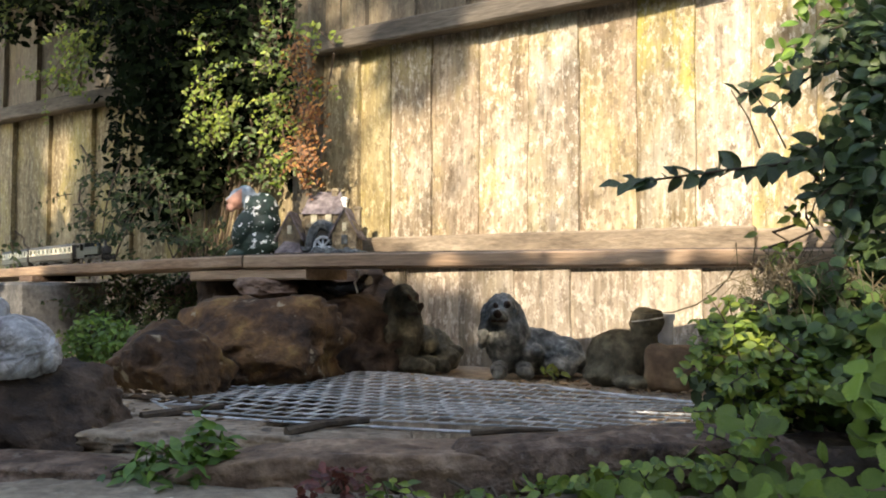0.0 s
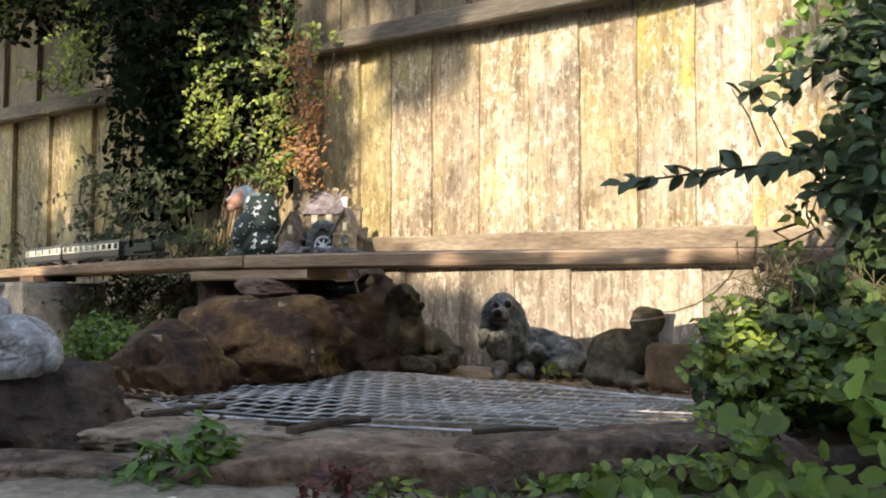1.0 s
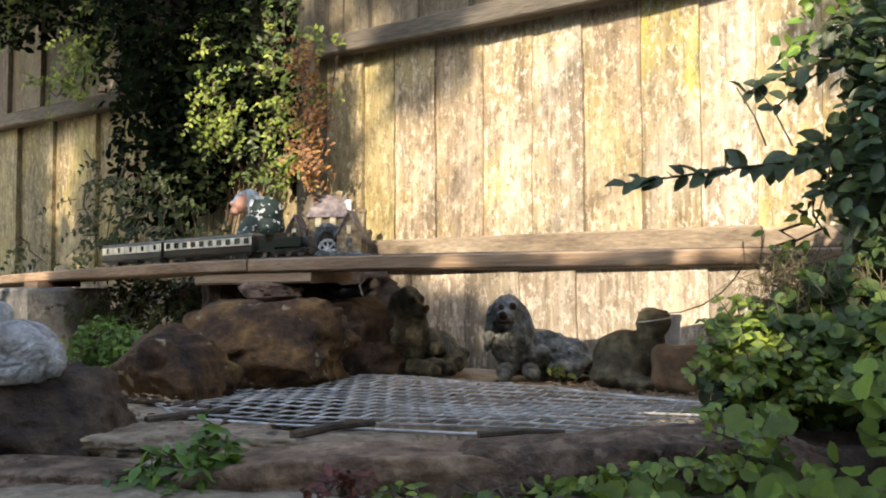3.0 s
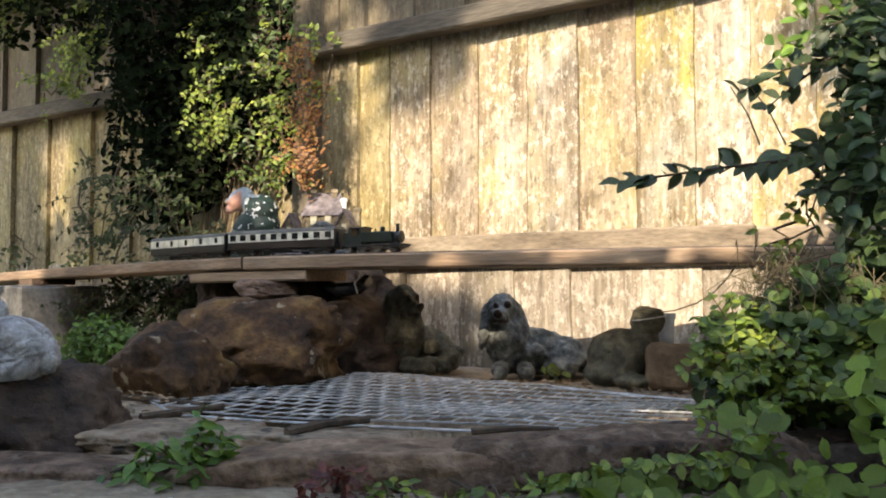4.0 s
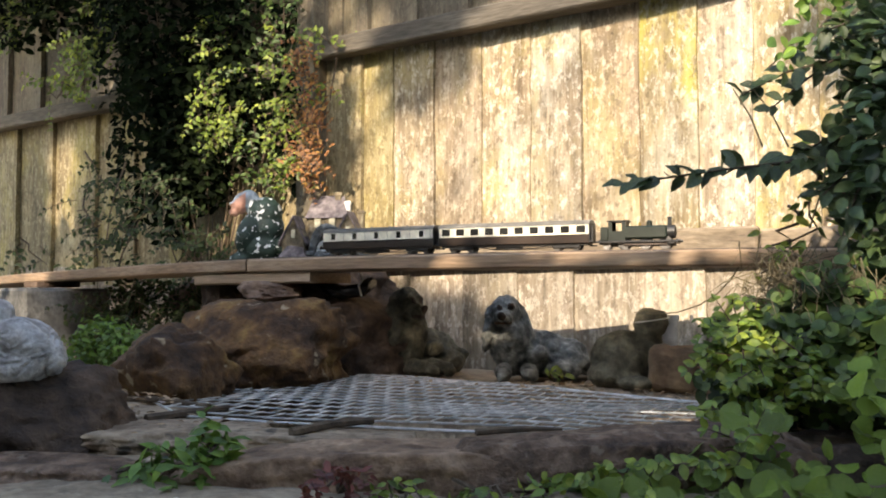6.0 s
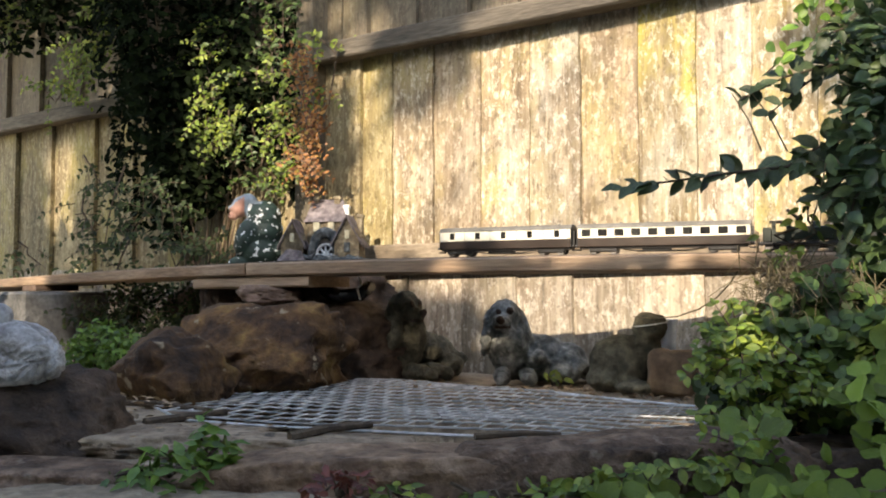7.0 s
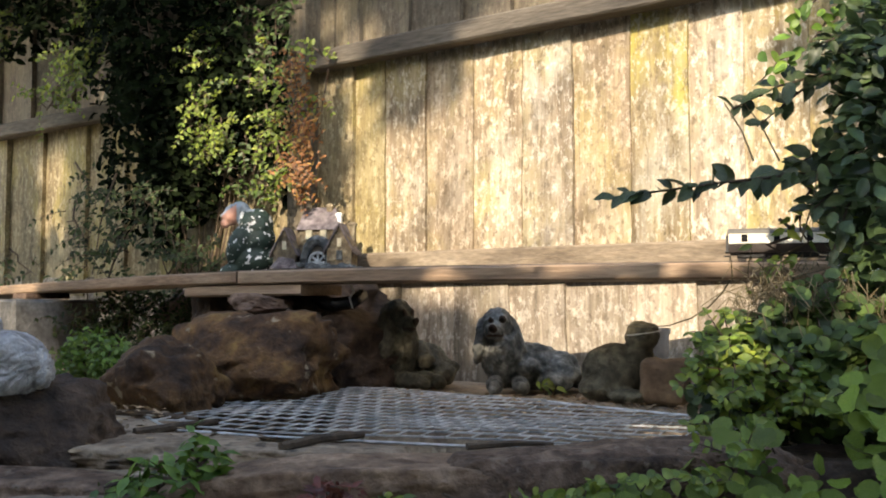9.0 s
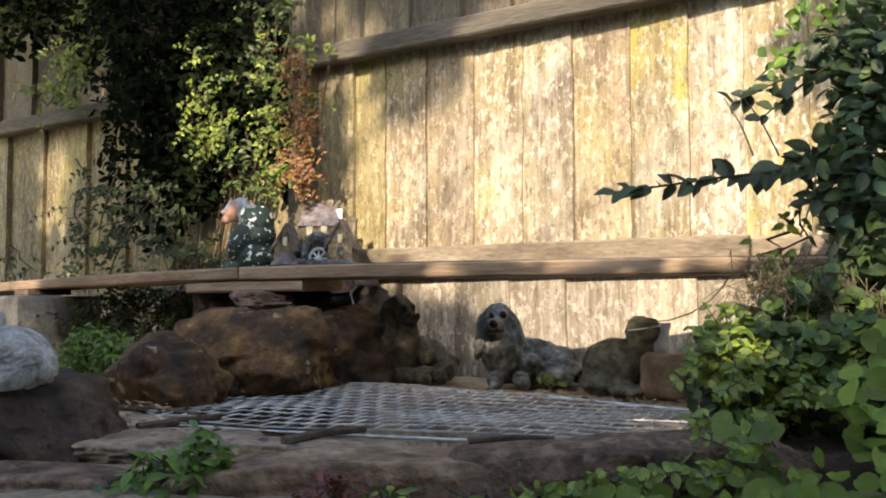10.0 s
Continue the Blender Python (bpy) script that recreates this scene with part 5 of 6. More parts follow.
def build_climbers():
    sunny = Vector((-0.5, -1, 0.45))
    sprays("ivy", "sunlit yellow-green ivy hanging in sprays on the fence", "climber", [
        ((-0.575, 2.30, 0.79), (-0.56, 2.27, 0.68), 0.030, 11), ((-0.555, 2.27, 0.68), (-0.53, 2.25, 0.52), 0.040, 30), ((-0.51, 2.25, 0.62), (-0.50, 2.23, 0.51), 0.020, 9),
        ((-0.60, 2.33, 0.88), (-0.54, 2.28, 0.81), 0.030, 7), ((-0.66, 2.37, 0.755), (-0.69, 2.37, 0.775), 0.010, 4)], "ivy", 11, 0.0165, 0.0125, sunny, length=(0.04, 0.075))
    sprays("ivy", "yellow-green ivy sprays behind the painted ornaments", "climber", [
        ((-0.395, 2.18, 0.64), (-0.355, 2.14, 0.42), 0.026, 36), ((-0.42, 2.20, 0.82), (-0.38, 2.18, 0.68), 0.04, 11), ((-0.36, 2.16, 0.56), (-0.355, 2.15, 0.43), 0.025, 15),
        ((-0.29, 2.11, 0.76), (-0.245, 2.07, 0.715), 0.016, 6), ((-0.24, 2.07, 0.69), (-0.255, 2.08, 0.60), 0.010, 3)], "ivy", 26, 0.0150, 0.0115, sunny, length=(0.035, 0.065))
    sprays("ivy", "mid-green ivy sprays, half shade put into their colour", "climber", [
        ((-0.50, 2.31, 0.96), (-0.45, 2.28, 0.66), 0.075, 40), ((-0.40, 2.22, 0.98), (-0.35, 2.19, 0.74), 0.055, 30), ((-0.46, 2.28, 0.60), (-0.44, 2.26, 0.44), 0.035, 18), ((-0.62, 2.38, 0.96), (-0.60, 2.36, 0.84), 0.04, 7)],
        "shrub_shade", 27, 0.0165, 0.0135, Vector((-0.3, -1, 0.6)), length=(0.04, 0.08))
    sprays("climber", "reddened autumn climber strand between the ivy", "climber", [((-0.310, 2.075, 0.735), (-0.295, 2.06, 0.55), 0.020, 50), ((-0.297, 2.06, 0.58), (-0.300, 2.05, 0.42), 0.020, 56)], "ivy_red", 12, 0.0125, 0.011, sunny, length=(0.03, 0.06))
    sprays("ivy", "small sunlit ivy sprays on the shaded fence", "climber", [
        ((-0.90, 2.51, 0.96), (-0.97, 2.55, 0.84), 0.035, 18), ((-0.94, 2.53, 0.86), (-1.01, 2.58, 0.77), 0.04, 22), ((-1.02, 2.59, 0.80), (-1.09, 2.64, 0.72), 0.03, 13),
        ((-1.33, 2.81, 1.10), (-1.19, 2.71, 0.97), 0.05, 24), ((-1.27, 2.78, 0.98), (-1.32, 2.80, 0.91), 0.025, 8), ((-0.86, 2.48, 1.02), (-0.89, 2.50, 0.92), 0.03, 10)], "ivy", 13, 0.019, 0.0145, sunny, length=(0.06, 0.12))
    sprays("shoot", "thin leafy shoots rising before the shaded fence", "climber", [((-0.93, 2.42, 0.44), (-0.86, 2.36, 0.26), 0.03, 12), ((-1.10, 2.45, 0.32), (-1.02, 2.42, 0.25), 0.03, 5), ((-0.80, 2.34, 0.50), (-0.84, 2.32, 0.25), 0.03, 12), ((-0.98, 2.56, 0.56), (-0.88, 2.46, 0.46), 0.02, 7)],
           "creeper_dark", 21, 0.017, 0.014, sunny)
    clump("shaded_ivy", "dense ivy mass on the fence, deep shade put into its leaf colour", "climber", [((-0.72, 2.36, 0.95), (0.13, 0.10, 0.42)), ((-0.62, 2.36, 0.62), (0.10, 0.08, 0.26)), ((-0.45, 2.30, 0.85), (0.16, 0.07, 0.35)), ((-0.36, 2.22, 0.62), (0.055, 0.05, 0.20)), ((-0.68, 2.36, 0.44), (0.07, 0.06, 0.14))], "ivy_dark", 14, 7500, 0.024, base=(-0.6, 2.4, 0.05))
    clump("shaded_ivy", "ivy spreading along the upper fence, its shade put into the leaf colour", "climber", [((-0.83, 2.44, 0.92), (0.10, 0.06, 0.26)), ((-0.80, 2.46, 0.56), (0.075, 0.04, 0.20)), ((-0.99, 2.52, 1.00), (0.16, 0.06, 0.13)), ((-1.20, 2.66, 0.98), (0.14, 0.06, 0.12))], "ivy_dark", 25, 2100, 0.024, base=(-0.8, 2.5, 1.15))
    # Overhang added out of view to keep sky light off the left fence
    clump("unseen_ivy_overhang", "unseen dark ivy overhang added to shade the fence and ivy below", "climber", [((-0.70, 2.22, 1.25), (0.36, 0.52, 0.20)), ((-0.55, 2.15, 1.42), (0.30, 0.30, 0.2)), ((-1.35, 2.68, 1.28), (0.44, 0.38, 0.2)), ((-1.8, 2.95, 1.28), (0.3, 0.3, 0.2))], "ivy_dark", 24, 4200, 0.06, base=(-0.78, 2.46, 1.18))
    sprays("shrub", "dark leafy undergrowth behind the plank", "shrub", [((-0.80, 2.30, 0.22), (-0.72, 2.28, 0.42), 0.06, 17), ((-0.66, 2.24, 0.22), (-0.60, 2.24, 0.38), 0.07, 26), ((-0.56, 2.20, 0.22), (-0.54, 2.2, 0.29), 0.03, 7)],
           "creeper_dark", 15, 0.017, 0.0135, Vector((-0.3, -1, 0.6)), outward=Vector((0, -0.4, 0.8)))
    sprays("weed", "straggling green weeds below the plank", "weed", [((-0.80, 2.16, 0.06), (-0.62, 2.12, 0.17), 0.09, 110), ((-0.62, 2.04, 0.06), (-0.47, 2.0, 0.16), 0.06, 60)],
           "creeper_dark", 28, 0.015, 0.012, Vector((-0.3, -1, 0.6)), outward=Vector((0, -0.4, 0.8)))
    clump("shrub", "bright green leafy shrub beside the rocks", "shrub", [((-0.585, 1.63, 0.090), (0.055, 0.05, 0.045)), ((-0.545, 1.61, 0.075), (0.045, 0.05, 0.04)), ((-0.62, 1.63, 0.07), (0.03, 0.04, 0.03))], "shrub", 16, 950, 0.0125)
    clump("weed", "low green weed with pointed leaves at the paving edge", "weed", [((-0.255, 0.90, 0.012), (0.045, 0.03, 0.022)), ((-0.225, 0.91, 0.036), (0.02, 0.02, 0.028)), ((-0.29, 0.90, 0.005), (0.03, 0.025, 0.014))], "shrub", 17, 210, 0.019, "point", Vector((0, -0.6, 1)))
    clump("red_weed", "small dark red leafy weed at the stone's foot", "weed", [((-0.095, 0.84, 0.0), (0.032, 0.02, 0.028))], "weed_red", 18, 170, 0.012, "point")
    clump("weed", "thin pale weeds before the edging stone", "weed", [((-0.04, 0.84, -0.005), (0.03, 0.02, 0.022)), ((0.03, 0.84, -0.008), (0.035, 0.02, 0.016)), ((0.085, 0.84, -0.004), (0.03, 0.02, 0.02)), ((0.13, 0.85, 0.002), (0.02, 0.02, 0.028))], "creeper", 19, 190, 0.013, "point")
    clump("weed", "small yellow-green weed sprouting at the fence foot", "weed", [((-0.015, 1.93, 0.065), (0.025, 0.02, 0.025)), ((0.19, 1.64, 0.035), (0.02, 0.02, 0.012))], "ivy", 20, 46, 0.018)


def build_creeper():
    # inner mound in the darker leaf copy, so its gaps read as shaded
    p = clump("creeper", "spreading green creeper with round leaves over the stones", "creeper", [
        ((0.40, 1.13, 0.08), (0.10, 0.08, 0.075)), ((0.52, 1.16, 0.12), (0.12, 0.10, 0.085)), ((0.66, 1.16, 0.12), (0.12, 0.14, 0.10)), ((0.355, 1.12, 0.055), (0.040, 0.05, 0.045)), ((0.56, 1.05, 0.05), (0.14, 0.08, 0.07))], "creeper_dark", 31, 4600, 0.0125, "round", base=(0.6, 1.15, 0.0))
    rng = random.Random(32)
    spots = []
    while len(spots) < 262:
        x = 0.125 + 0.38 * rng.random() ** 0.8
        top = 0.012 + 0.055 * min(1.0, max(0.0, (x - 0.19) / 0.08)) + 0.09 * max(0.0, (x - 0.36) / 0.08)
        z = rng.uniform(-0.035, min(0.16, top))
        if 0.305 < x < 0.368 and z > 0.030:
            continue
        spots.append((x, 0.83 + rng.uniform(-0.05, 0.05) + 0.5 * max(0.0, z), z))
    single_leaves(p, spots, "round", 0.0235, "round", 33, Vector((-0.15, -0.75, 0.8)), 0.42)
    sprays("creeper_growth", "bright small-leaved creeper shoots at the mound's edge", "creeper", [
        ((0.302, 1.04, 0.118), (0.325, 1.03, 0.082), 0.012, 30), ((0.325, 1.04, 0.115), (0.40, 1.02, 0.090), 0.022, 74), ((0.315, 1.05, 0.135), (0.38, 1.05, 0.125), 0.016, 44), ((0.385, 1.02, 0.105), (0.42, 1.0, 0.09), 0.022, 34),
        ((0.275, 1.0, 0.060), (0.305, 0.96, 0.03), 0.008, 10), ((0.23, 0.90, 0.02), (0.30, 0.89, 0.045), 0.014, 18)], "creeper", 34, 0.0160, 0.0100, Vector((-0.3, -0.8, 0.75)), "oval", (0.025, 0.055), 0.5, outward=Vector((-0.5, -0.5, 0.3)))
    sprays("creeper_growth", "creeper shoots in the mound, their shade put into a duller green", "creeper", [
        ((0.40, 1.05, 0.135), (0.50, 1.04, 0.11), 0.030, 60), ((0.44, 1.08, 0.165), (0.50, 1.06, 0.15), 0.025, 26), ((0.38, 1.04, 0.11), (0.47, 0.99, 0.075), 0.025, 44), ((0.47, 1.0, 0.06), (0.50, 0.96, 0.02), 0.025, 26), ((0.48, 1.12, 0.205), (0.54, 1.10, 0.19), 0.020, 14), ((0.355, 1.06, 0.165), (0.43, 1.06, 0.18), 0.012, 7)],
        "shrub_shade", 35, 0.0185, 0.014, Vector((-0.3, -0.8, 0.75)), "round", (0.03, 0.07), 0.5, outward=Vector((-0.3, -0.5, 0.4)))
    sprays("weed", "pale fleshy weeds in front of the edging stone", "weed", [((0.115, 0.86, -0.008), (0.20, 0.86, 0.002), 0.012, 18), ((0.122, 0.855, 0.0), (0.118, 0.85, 0.022), 0.005, 3)], "creeper", 36, 0.0125, 0.010, Vector((-0.2, -0.7, 0.8)), "round", (0.02, 0.04), 0.3, outward=Vector((-0.2, -0.4, 0.7)))
    d = thing("stem_tangle", "tangle of dry brown stems on the creeper", "stems")
    bm = bmesh.new()
    for k in range(520):
        u = rng.random()
        a = Vector((0.345 + 0.15 * u + rng.gauss(0, 0.010), rng.uniform(1.02, 1.12), 0.148 + 0.042 * math.sin(math.pi * min(1.0, 0.25 + u * 0.75)) + rng.gauss(0, 0.014)))
        dr = Vector((rng.gauss(-0.004, 0.022), rng.gauss(-0.02, 0.02), rng.gauss(0.0, 0.012)))
        tube(bm, [a, a + dr * 0.5 + Vector((0, 0, abs(rng.gauss(0.008, 0.006)))), a + dr + Vector((0, 0, rng.gauss(-0.006, 0.008)))], 0.0007, 0.0004, 4)
    tube(bm, [(0.40, 1.30, 0.212), (0.392, 1.31, 0.195), (0.378, 1.325, 0.176), (0.357, 1.34, 0.160), (0.33, 1.36, 0.149), (0.30, 1.38, 0.146), (0.275, 1.39, 0.149)], 0.0014, 0.0007, 5)
    part("stem_growth", bm, M["dry_stem"], d)["kind"] = "stuff"


def build_shrub():
    """The dark glossy shrub whose branches reach in before the fence."""
    s = thing("glossy_shrub", "dark glossy-leaved shrub with arching branches, partly backlit", "shrub")
    rng = random.Random(41)
    bm = bmesh.new()
    tube(bm, [(0.62, 1.12, -0.02), (0.56, 1.12, 0.2), (0.54, 1.1, 0.38), (0.58, 1.12, 0.6), (0.66, 1.1, 0.9)], 0.012, 0.006, 8)
    part("trunk", bm, M["bark"], s)
    shared = []
    for k in range(4):
        verts, faces = [], []
        add_leaf(verts, faces, Matrix.Identity(4), "oval", 1.0)
        me = bpy.data.meshes.new("leaf")
        me.from_pydata([(v.x * (1 + 0.1 * math.sin(k * 2)), v.y, v.z * (1.5 + math.sin(i * 1.7 + k)) - 0.10 * v.y * v.y) for i, v in enumerate(verts)], [], faces)
        me.materials.append(M["gloss"])
        for q in me.polygons:
            q.use_smooth = True
        shared.append(me)

    def branch(pts, r, size, n, face, spread=0.3):
        """A branch with leaves that stand to both sides in turn."""
        b = bmesh.new()
        tube(b, pts, r, r * 0.4, 6)
        br = part("branch", b, M["bark"], s)
        v = [Vector(q) for q in pts]
        for i in range(n):
            t = (i + 0.6) / n * (len(v) - 1)
            k = min(len(v) - 2, int(t))
            d = (v[k + 1] - v[k]).normalized()
            c = v[k].lerp(v[k + 1], t - k) + Vector((0, rng.gauss(0, 0.004), 0))
            up = Vector((0, rng.gauss(-0.2, 0.5), 1.0 if i % 2 else -0.75))
            ob = new("leaf", rng.choice(shared))
            ob.parent = br
            e = size * rng.uniform(0.7, 1.15) * (1.1 - 0.35 * t / (len(v) - 1))
            ob.matrix_basis = leaf_on_stem(rng, c, d * rng.uniform(0.5, 1.2) + up, face, spread) @ Matrix.Diagonal((e, e, e, 1))
    front = Vector((-0.1, -0.8, 0.6))
    branch([(0.52, 1.10, 0.34), (0.42, 1.09, 0.330), (0.32, 1.08, 0.318), (0.200, 1.07, 0.300)], 0.0028, 0.033, 46, front)
    branch([(0.50, 1.11, 0.375), (0.44, 1.10, 0.355), (0.385, 1.09, 0.322)], 0.0024, 0.034, 14, front)
    branch([(0.54, 1.12, 0.46), (0.46, 1.11, 0.452), (0.40, 1.10, 0.435), (0.345, 1.10, 0.408)], 0.0024, 0.031, 24, front)
    branch([(0.56, 1.12, 0.50), (0.48, 1.10, 0.47), (0.42, 1.10, 0.425), (0.37, 1.09, 0.385)], 0.0024, 0.030, 18, front)
    branch([(0.60, 1.12, 0.56), (0.50, 1.10, 0.505), (0.43, 1.08, 0.475)], 0.0026, 0.031, 20, front)
    branch([(0.52, 1.10, 0.34), (0.46, 1.06, 0.29), (0.435, 1.05, 0.23)], 0.0022, 0.030, 16, front)
    branch([(0.52, 1.10, 0.30), (0.455, 1.07, 0.315), (0.42, 1.06, 0.285)], 0.0022, 0.032, 12, front)
    bm = bmesh.new()
    for a, e in (((0.335, 1.10, 0.415), (0.365, 1.09, 0.345)), ((0.355, 1.10, 0.42), (0.395, 1.09, 0.345)), ((0.435, 1.08, 0.33), (0.41, 1.07, 0.25))):
        tube(bm, [a, Vector(a).lerp(Vector(e), 0.5) + Vector((0.003, 0, 0.002)), e], 0.0008, 0.0012, 5)
    part("bare_twig", bm, M["dry_stem"], s, "thin bare pale twigs")
    places = []
    for c, r, n in (((0.485, 1.08, 0.33), (0.050, 0.08, 0.13), 380), ((0.50, 1.08, 0.46), (0.060, 0.08, 0.08), 260), ((0.51, 1.10, 0.545), (0.04, 0.06, 0.05), 70), ((0.53, 1.08, 0.40), (0.07, 0.08, 0.09), 280), ((0.55, 1.1, 0.27), (0.075, 0.08, 0.08), 260), ((0.62, 1.12, 0.55), (0.10, 0.10, 0.12), 320), ((0.68, 1.12, 0.34), (0.12, 0.12, 0.16), 420), ((0.49, 1.05, 0.215), (0.04, 0.05, 0.03), 60), ((0.64, 1.1, 0.8), (0.14, 0.12, 0.14), 350)):
        c = Vector(c)
        for k in range(n):
            d = Vector((rng.gauss(0, 1), rng.gauss(0, 1), rng.gauss(0, 1))).normalized() * rng.uniform(0.3, 1.05)
            places.append((leaf_pose(rng, c + Vector((d.x * r[0], d.y * r[1], d.z * r[2])), Vector((-0.2, -0.8, 0.7)), 0.55, 0.2), 0.0215 * rng.uniform(0.6, 1.3)))
    ob = new("foliage", leaves_mesh("foliage", places, "oval", M["gloss_lit"]))
    ob.parent = s
    ob["kind"] = "stuff"


def build_behind():
    """Added, unseen hedge and tree behind the camera; the low sun passes in patches."""
    rng = random.Random(51)
    h = thing("hedge", "unseen hedge added behind the camera to block the low sun", "hedge")
    places = []
    for k in range(16000):
        x = rng.uniform(-4.0, 3.0)
        top = (1.61 if x < -0.70 else 1.53) + 0.03 * noise.noise(Vector((x * 2.2, 0, 0))) + 0.03 * noise.noise(Vector((x * 9, 4, 0)))
        z = rng.uniform(0.0, 1.0) ** 0.8 * top
        # hole left in the added hedge for a sun patch on the grille
        if abs(x + 0.494) < 0.10 and abs(z - 1.205) < 0.075:
            continue
        # a thin stretch cut in the added hedge so sun reaches the creeper
        if -0.42 < x < -0.06 and 1.18 < z < 1.40 and noise.noise(Vector((x * 16, z * 16, 7))) > -0.28:
            continue
        places.append((leaf_pose(rng, Vector((x, -0.72 + rng.uniform(-0.20, 0.20), z)), Vector((0, 1, 0.4)), 0.7), 0.075 * rng.uniform(0.7, 1.2)))
    ob = new("foliage", leaves_mesh("foliage", places, "oval", M["hedge"]))
    ob.parent = h
    ob["kind"] = "stuff"
    for i in range(15):
        x = -3.8 + i * 0.47
        bm = bmesh.new()
        tube(bm, [(x, -0.72, -0.05), (x + 0.05, -0.74, 0.8), (x - 0.03, -0.72, 1.5)], 0.03, 0.01, 6)
        part("stem", bm, M["bark"], h)
    # solid boxes that stop the sun inside the hedge, open at the gaps
    for x0, x1, z0, z1 in ((-4.0, -0.70, -0.05, 1.575), (-0.70, -0.57, -0.05, 1.49), (-0.04, 3.0, -0.05, 1.49), (-0.57, -0.42, -0.05, 1.165), (-0.57, -0.42, 1.25, 1.49), (-0.42, -0.04, -0.05, 1.15), (-0.42, -0.04, 1.41, 1.49)):
        bm = bmesh.new()
        box(bm, x0, x1, -0.78, -0.66, z0, z1)
        part("inner_growth", bm, M["bark"], h)
    # Unseen tree added only for the dappled shade it throws on the fence
    tree = thing("tree", "unseen leafy tree added behind the camera, boughs and gaps set to shade the fence", "tree")
    bm = bmesh.new()
    tube(bm, [(-3.3, -2.4, -0.05), (-3.25, -2.35, 1.0), (-3.1, -2.2, 2.0), (-2.9, -2.1, 3.0)], 0.11, 0.05, 10)
    part("trunk", bm, M["bark"], tree)
    places = []
    way = SUN_WAY / SUN_WAY.y
    # boughs: along the fence, height, half-width, half-height where their shade falls, leaves
    boughs = ((-0.02, 1.26, 0.36, 0.47, 2600), (0.55, 1.28, 0.5, 0.47, 2600), (1.15, 1.22, 0.42, 0.47, 1300), (-0.58, 1.30, 0.45, 0.52, 2200), (-1.40, 1.16, 0.48, 0.53, 3800), (-1.9, 1.1, 0.5, 0.6, 2400),
              (-0.94, 0.62, 0.17, 0.42, 1500), (-1.86, 0.52, 0.20, 0.4, 800), (-1.63, 0.52, 0.12, 0.24, 480), (-1.20, 0.52, 0.12, 0.3, 900), (-0.05, 0.70, 0.10, 0.10, 150), (0.88, 0.66, 0.13, 0.16, 220),
              (-1.4, 0.3, 0.5, 0.12, 220), (-0.5, 0.14, 0.4, 0.1, 260), (-1.0, 0.15, 0.3, 0.1, 110), (-0.45, -0.06, 0.45, 0.12, 520),  (-0.33, 0.62, 0.05, 0.2, 70), (-0.15, 0.06, 0.26, 0.12, 420))
    for s, z, rs, rz, n in boughs:
        hub = FENCE_0 + FENCE_D * s + Vector((0, 0, z))
        hub -= way * (hub.y + 1.5)
        bm = bmesh.new()
        root = Vector((-3.1, -2.2, 2.0))
        tube(bm, [root, root.lerp(hub, 0.5) + Vector((0, 0, 0.25)), hub], 0.009, 0.003, 6)
        part("limb", bm, M["bark"], tree)
        for k in range(n):
            a, r = rng.uniform(0, 2 * math.pi), rng.random() ** 0.5
            fs, fz = s + rs * r * math.cos(a), z + rz * r * math.sin(a)
            # gaps cut in the added crown to light ivy sprays at the shaded end
            if ((fs + 1.20) / 0.08) ** 2 + ((fz - 0.78) / 0.14) ** 2 < 1 or ((fs + 1.40) / 0.05) ** 2 + ((fz - 0.58) / 0.09) ** 2 < 1 or ((fs + 1.58) / 0.08) ** 2 + ((fz - 0.96) / 0.10) ** 2 < 1:
                continue
            c = FENCE_0 + FENCE_D * fs + Vector((0, 0, fz))
            c -= way * (c.y + 1.5 + rng.uniform(-0.35, 0.35))
            places.append((leaf_pose(rng, c, Vector((0.2, 0.5, 0.7)), 0.8), 0.085 * rng.uniform(0.6, 1.2)))
    ob = new("foliage", leaves_mesh("foliage", places, "oval", M["hedge"]))
    ob.parent = tree
    ob["kind"] = "stuff"


build_ground()
build_fence()
build_track()
FRONT_L, REAR_L = 0.256, 0.2245
front_windows = [(-0.1152 + 0.0256 * i, 0.0142) for i in range(10)]
front_coach = build_coach(FRONT_L, front_windows, "chocolate and cream model railway coach with many windows", [-0.119, -0.040, 0.040, 0.119])
rear_windows = [(-0.090 + 0.045 * i, 0.0085) for i in range(5)]
rear_coach = build_coach(REAR_L, rear_windows, "chocolate and cream model brake coach with few windows", [-0.068, -0.023, 0.023, 0.068, 0.108])
loco = build_loco()
build_statues()
build_ornaments()
build_rocks()
build_sticks()
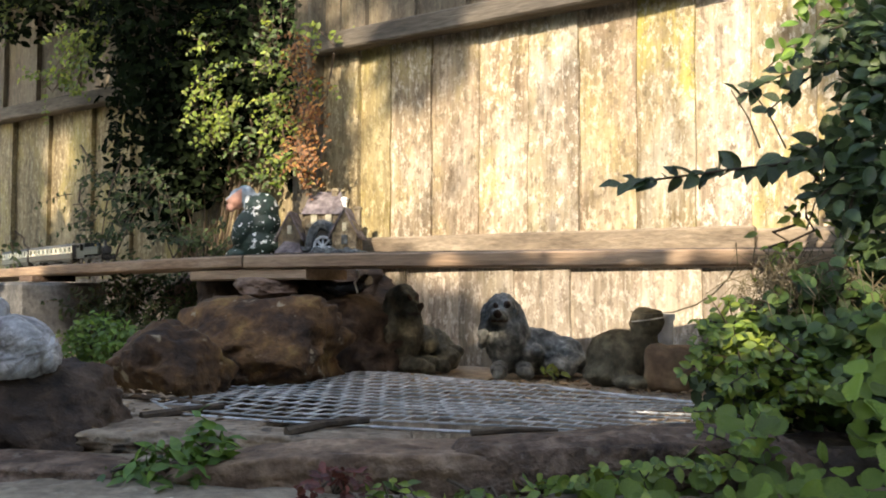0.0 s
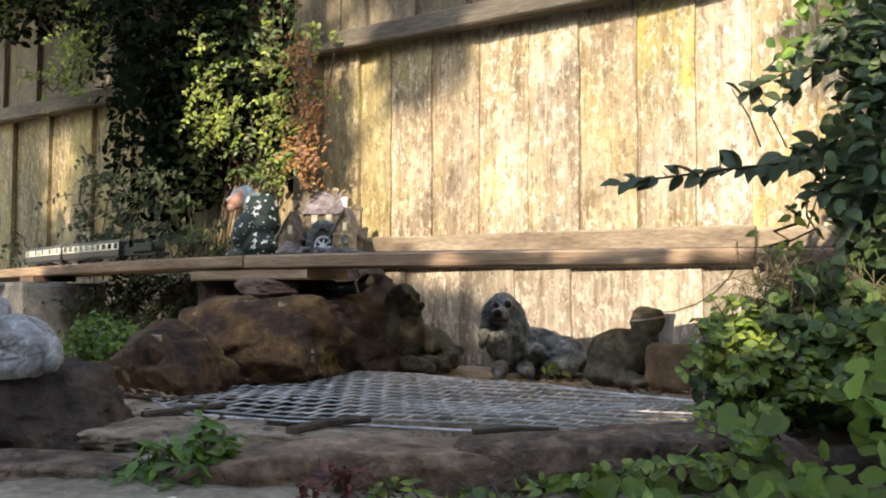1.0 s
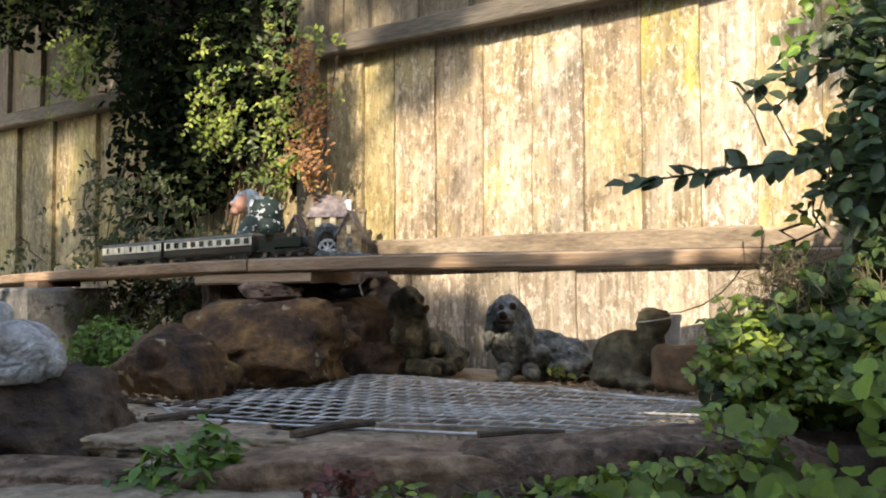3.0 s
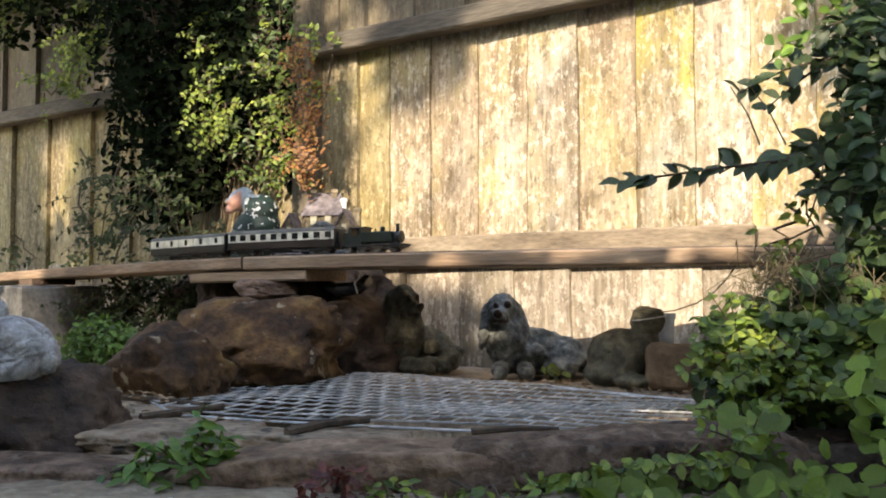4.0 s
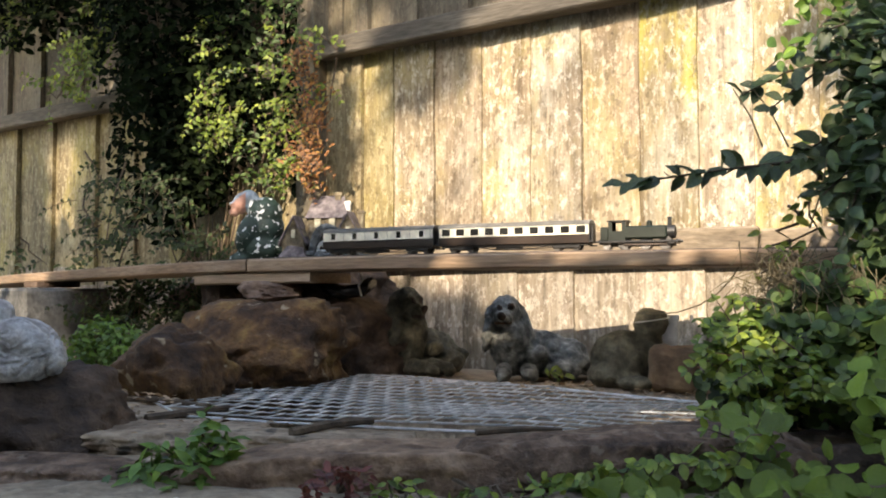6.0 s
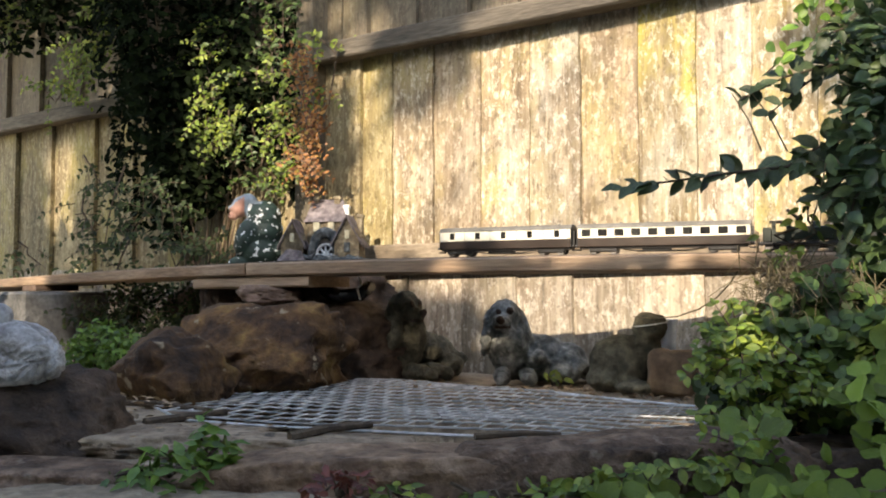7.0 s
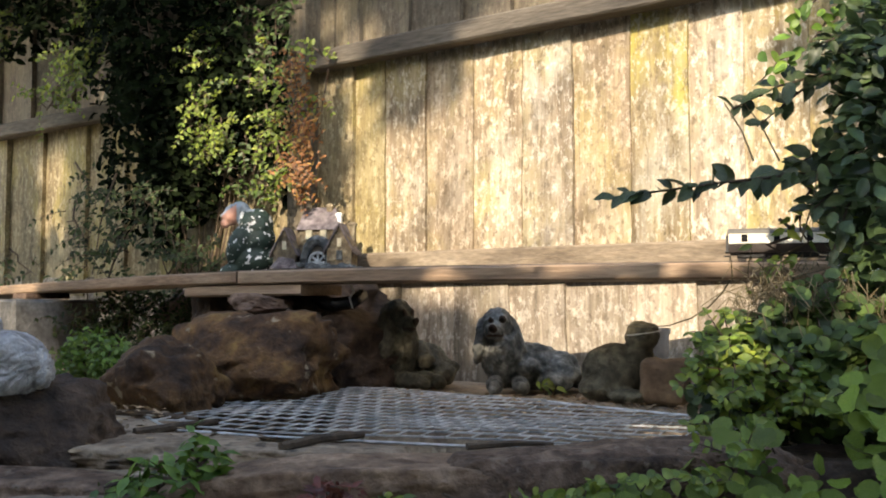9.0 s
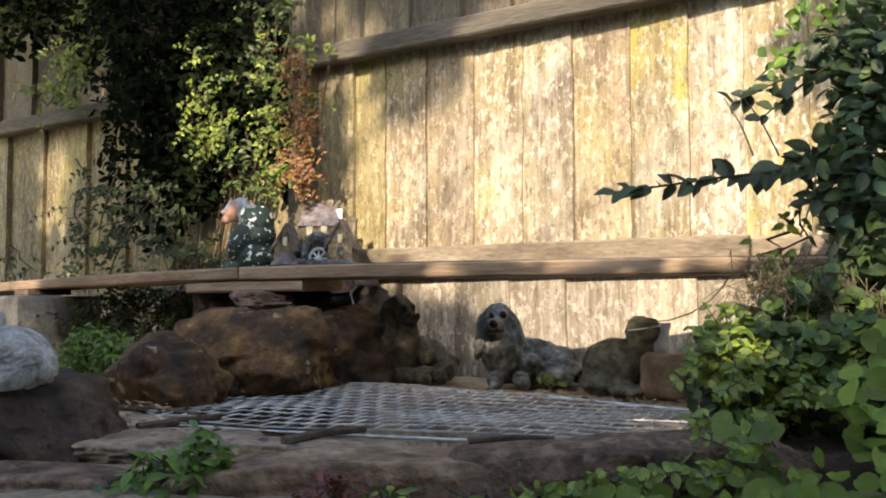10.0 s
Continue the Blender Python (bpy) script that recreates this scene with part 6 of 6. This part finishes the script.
def build_litter():
    """Fallen leaves and crumbs on the soil strip and the flagstones."""
    rng = random.Random(61)
    places = []
    for k in range(1900):
        if k % 5:
            t = rng.random()
            x, y = -0.10 + 0.50 * t + rng.gauss(0, 0.02), 1.78 - 0.46 * t + rng.uniform(-0.30, 0.05)
            if inside(x, y, POND):
                continue
        else:
            x, y = rng.uniform(-0.5, -0.1), rng.uniform(0.98, 1.32)
            if inside(x, y, POND):
                continue
        z = ground_height(x, y) + (0.018 if x < -0.1 and y < 1.35 else 0.004)
        places.append((leaf_pose(rng, Vector((x, y, z)), Vector((0, -0.1, 1)), 0.3), rng.uniform(0.006, 0.014)))
    ob = new("leaf_litter", leaves_mesh("leaf_litter", places, "oval", M["litter"]))
    tagged(ob, "small brown fallen leaves scattered on the soil", "leaf litter", kind="stuff")
    clump("weed", "greyish dry weeds at the foot of the fence", "weed", [((0.215, 1.79, 0.055), (0.045, 0.03, 0.035)), ((0.29, 1.70, 0.05), (0.03, 0.03, 0.03))], "dull_weed", 62, 130, 0.013)
    # Bush added out of view to hold light off the left fence
    clump("unseen_side_bush", "unseen large dark bush added at the side to shade the left fence", "bush", [((-1.85, 1.75, 0.58), (0.42, 0.7, 0.58)), ((-1.75, 1.1, 0.5), (0.42, 0.5, 0.5))], "hedge", 63, 3000, 0.085)


M["litter"] = surface("dead_leaf", [(0.17, 0.11, 0.065), (0.34, 0.235, 0.14), (0.52, 0.39, 0.25)], rough=0.8, **LEAF)
M["dull_weed"] = surface("grey_green_leaf", [(0.08, 0.085, 0.05), (0.15, 0.15, 0.09), (0.22, 0.21, 0.13)], rough=0.7, through_light=0.2, **LEAF)
build_litter()
build_climbers()
build_creeper()
build_shrub()
hanging_ivy("spray", "thin pale green leafy sprays under the glossy shrub", [((0.44, 1.12, 0.33), (0.40, 1.10, 0.205)), ((0.47, 1.10, 0.30), (0.455, 1.08, 0.19)), ((0.415, 1.12, 0.28), (0.38, 1.11, 0.20))], "creeper", 44, size=0.018, shape="point", density=150, wide=0.018)
hanging_ivy("spray", "small green sprays at the glossy shrub's edge", [((0.50, 1.12, 0.62), (0.40, 1.10, 0.50)), ((0.52, 1.12, 0.56), (0.385, 1.10, 0.44)), ((0.53, 1.10, 0.70), (0.44, 1.08, 0.60))], "shrub", 45, size=0.018, shape="oval", density=170, wide=0.018)
build_behind()
build_grille()


# ---- the train's run: seconds and metres of the rear coach's tail along the track
RUN = [(0, -1.514), (0.5, -1.411), (2, -1.106), (2.5, -1.006), (4.5, -0.592), (5, -0.478), (7, 0.0), (8.5, 0.352), (10, 0.71)]


def run_at(t):
    """The tail's way along the track, smooth through the rows of RUN."""
    n = len(RUN)
    i = max(k for k in range(n - 1) if RUN[k][0] <= t)

    def pace(k):
        a, b = RUN[max(0, k - 1)], RUN[min(n - 1, k + 1)]
        return (b[1] - a[1]) / (b[0] - a[0])
    (t0, s0), (t1, s1) = RUN[i], RUN[i + 1]
    h = t1 - t0
    u = (t - t0) / h
    return (2 * u ** 3 - 3 * u ** 2 + 1) * s0 + (u ** 3 - 2 * u ** 2 + u) * h * pace(i) + (3 * u ** 2 - 2 * u ** 3) * s1 + (u ** 3 - u ** 2) * h * pace(i + 1)


def motions():
    for car, middle in ((rear_coach, 0.1125), (front_coach, 0.2355 + 0.128), (loco, 0.2355 + 0.268 + 0.062)):
        rows = []
        for k in range(41):
            t = k * 0.25
            s = run_at(t) + middle
            p, h = on_track(s)
            tilt = math.degrees(math.atan2(on_track(s + 0.05)[0].z - on_track(s - 0.05)[0].z, 0.1))
            rows.append((t, pose(p.x, p.y, p.z + 0.0022, 0, -tilt, math.degrees(h))))
        walk(car, rows)


motions()
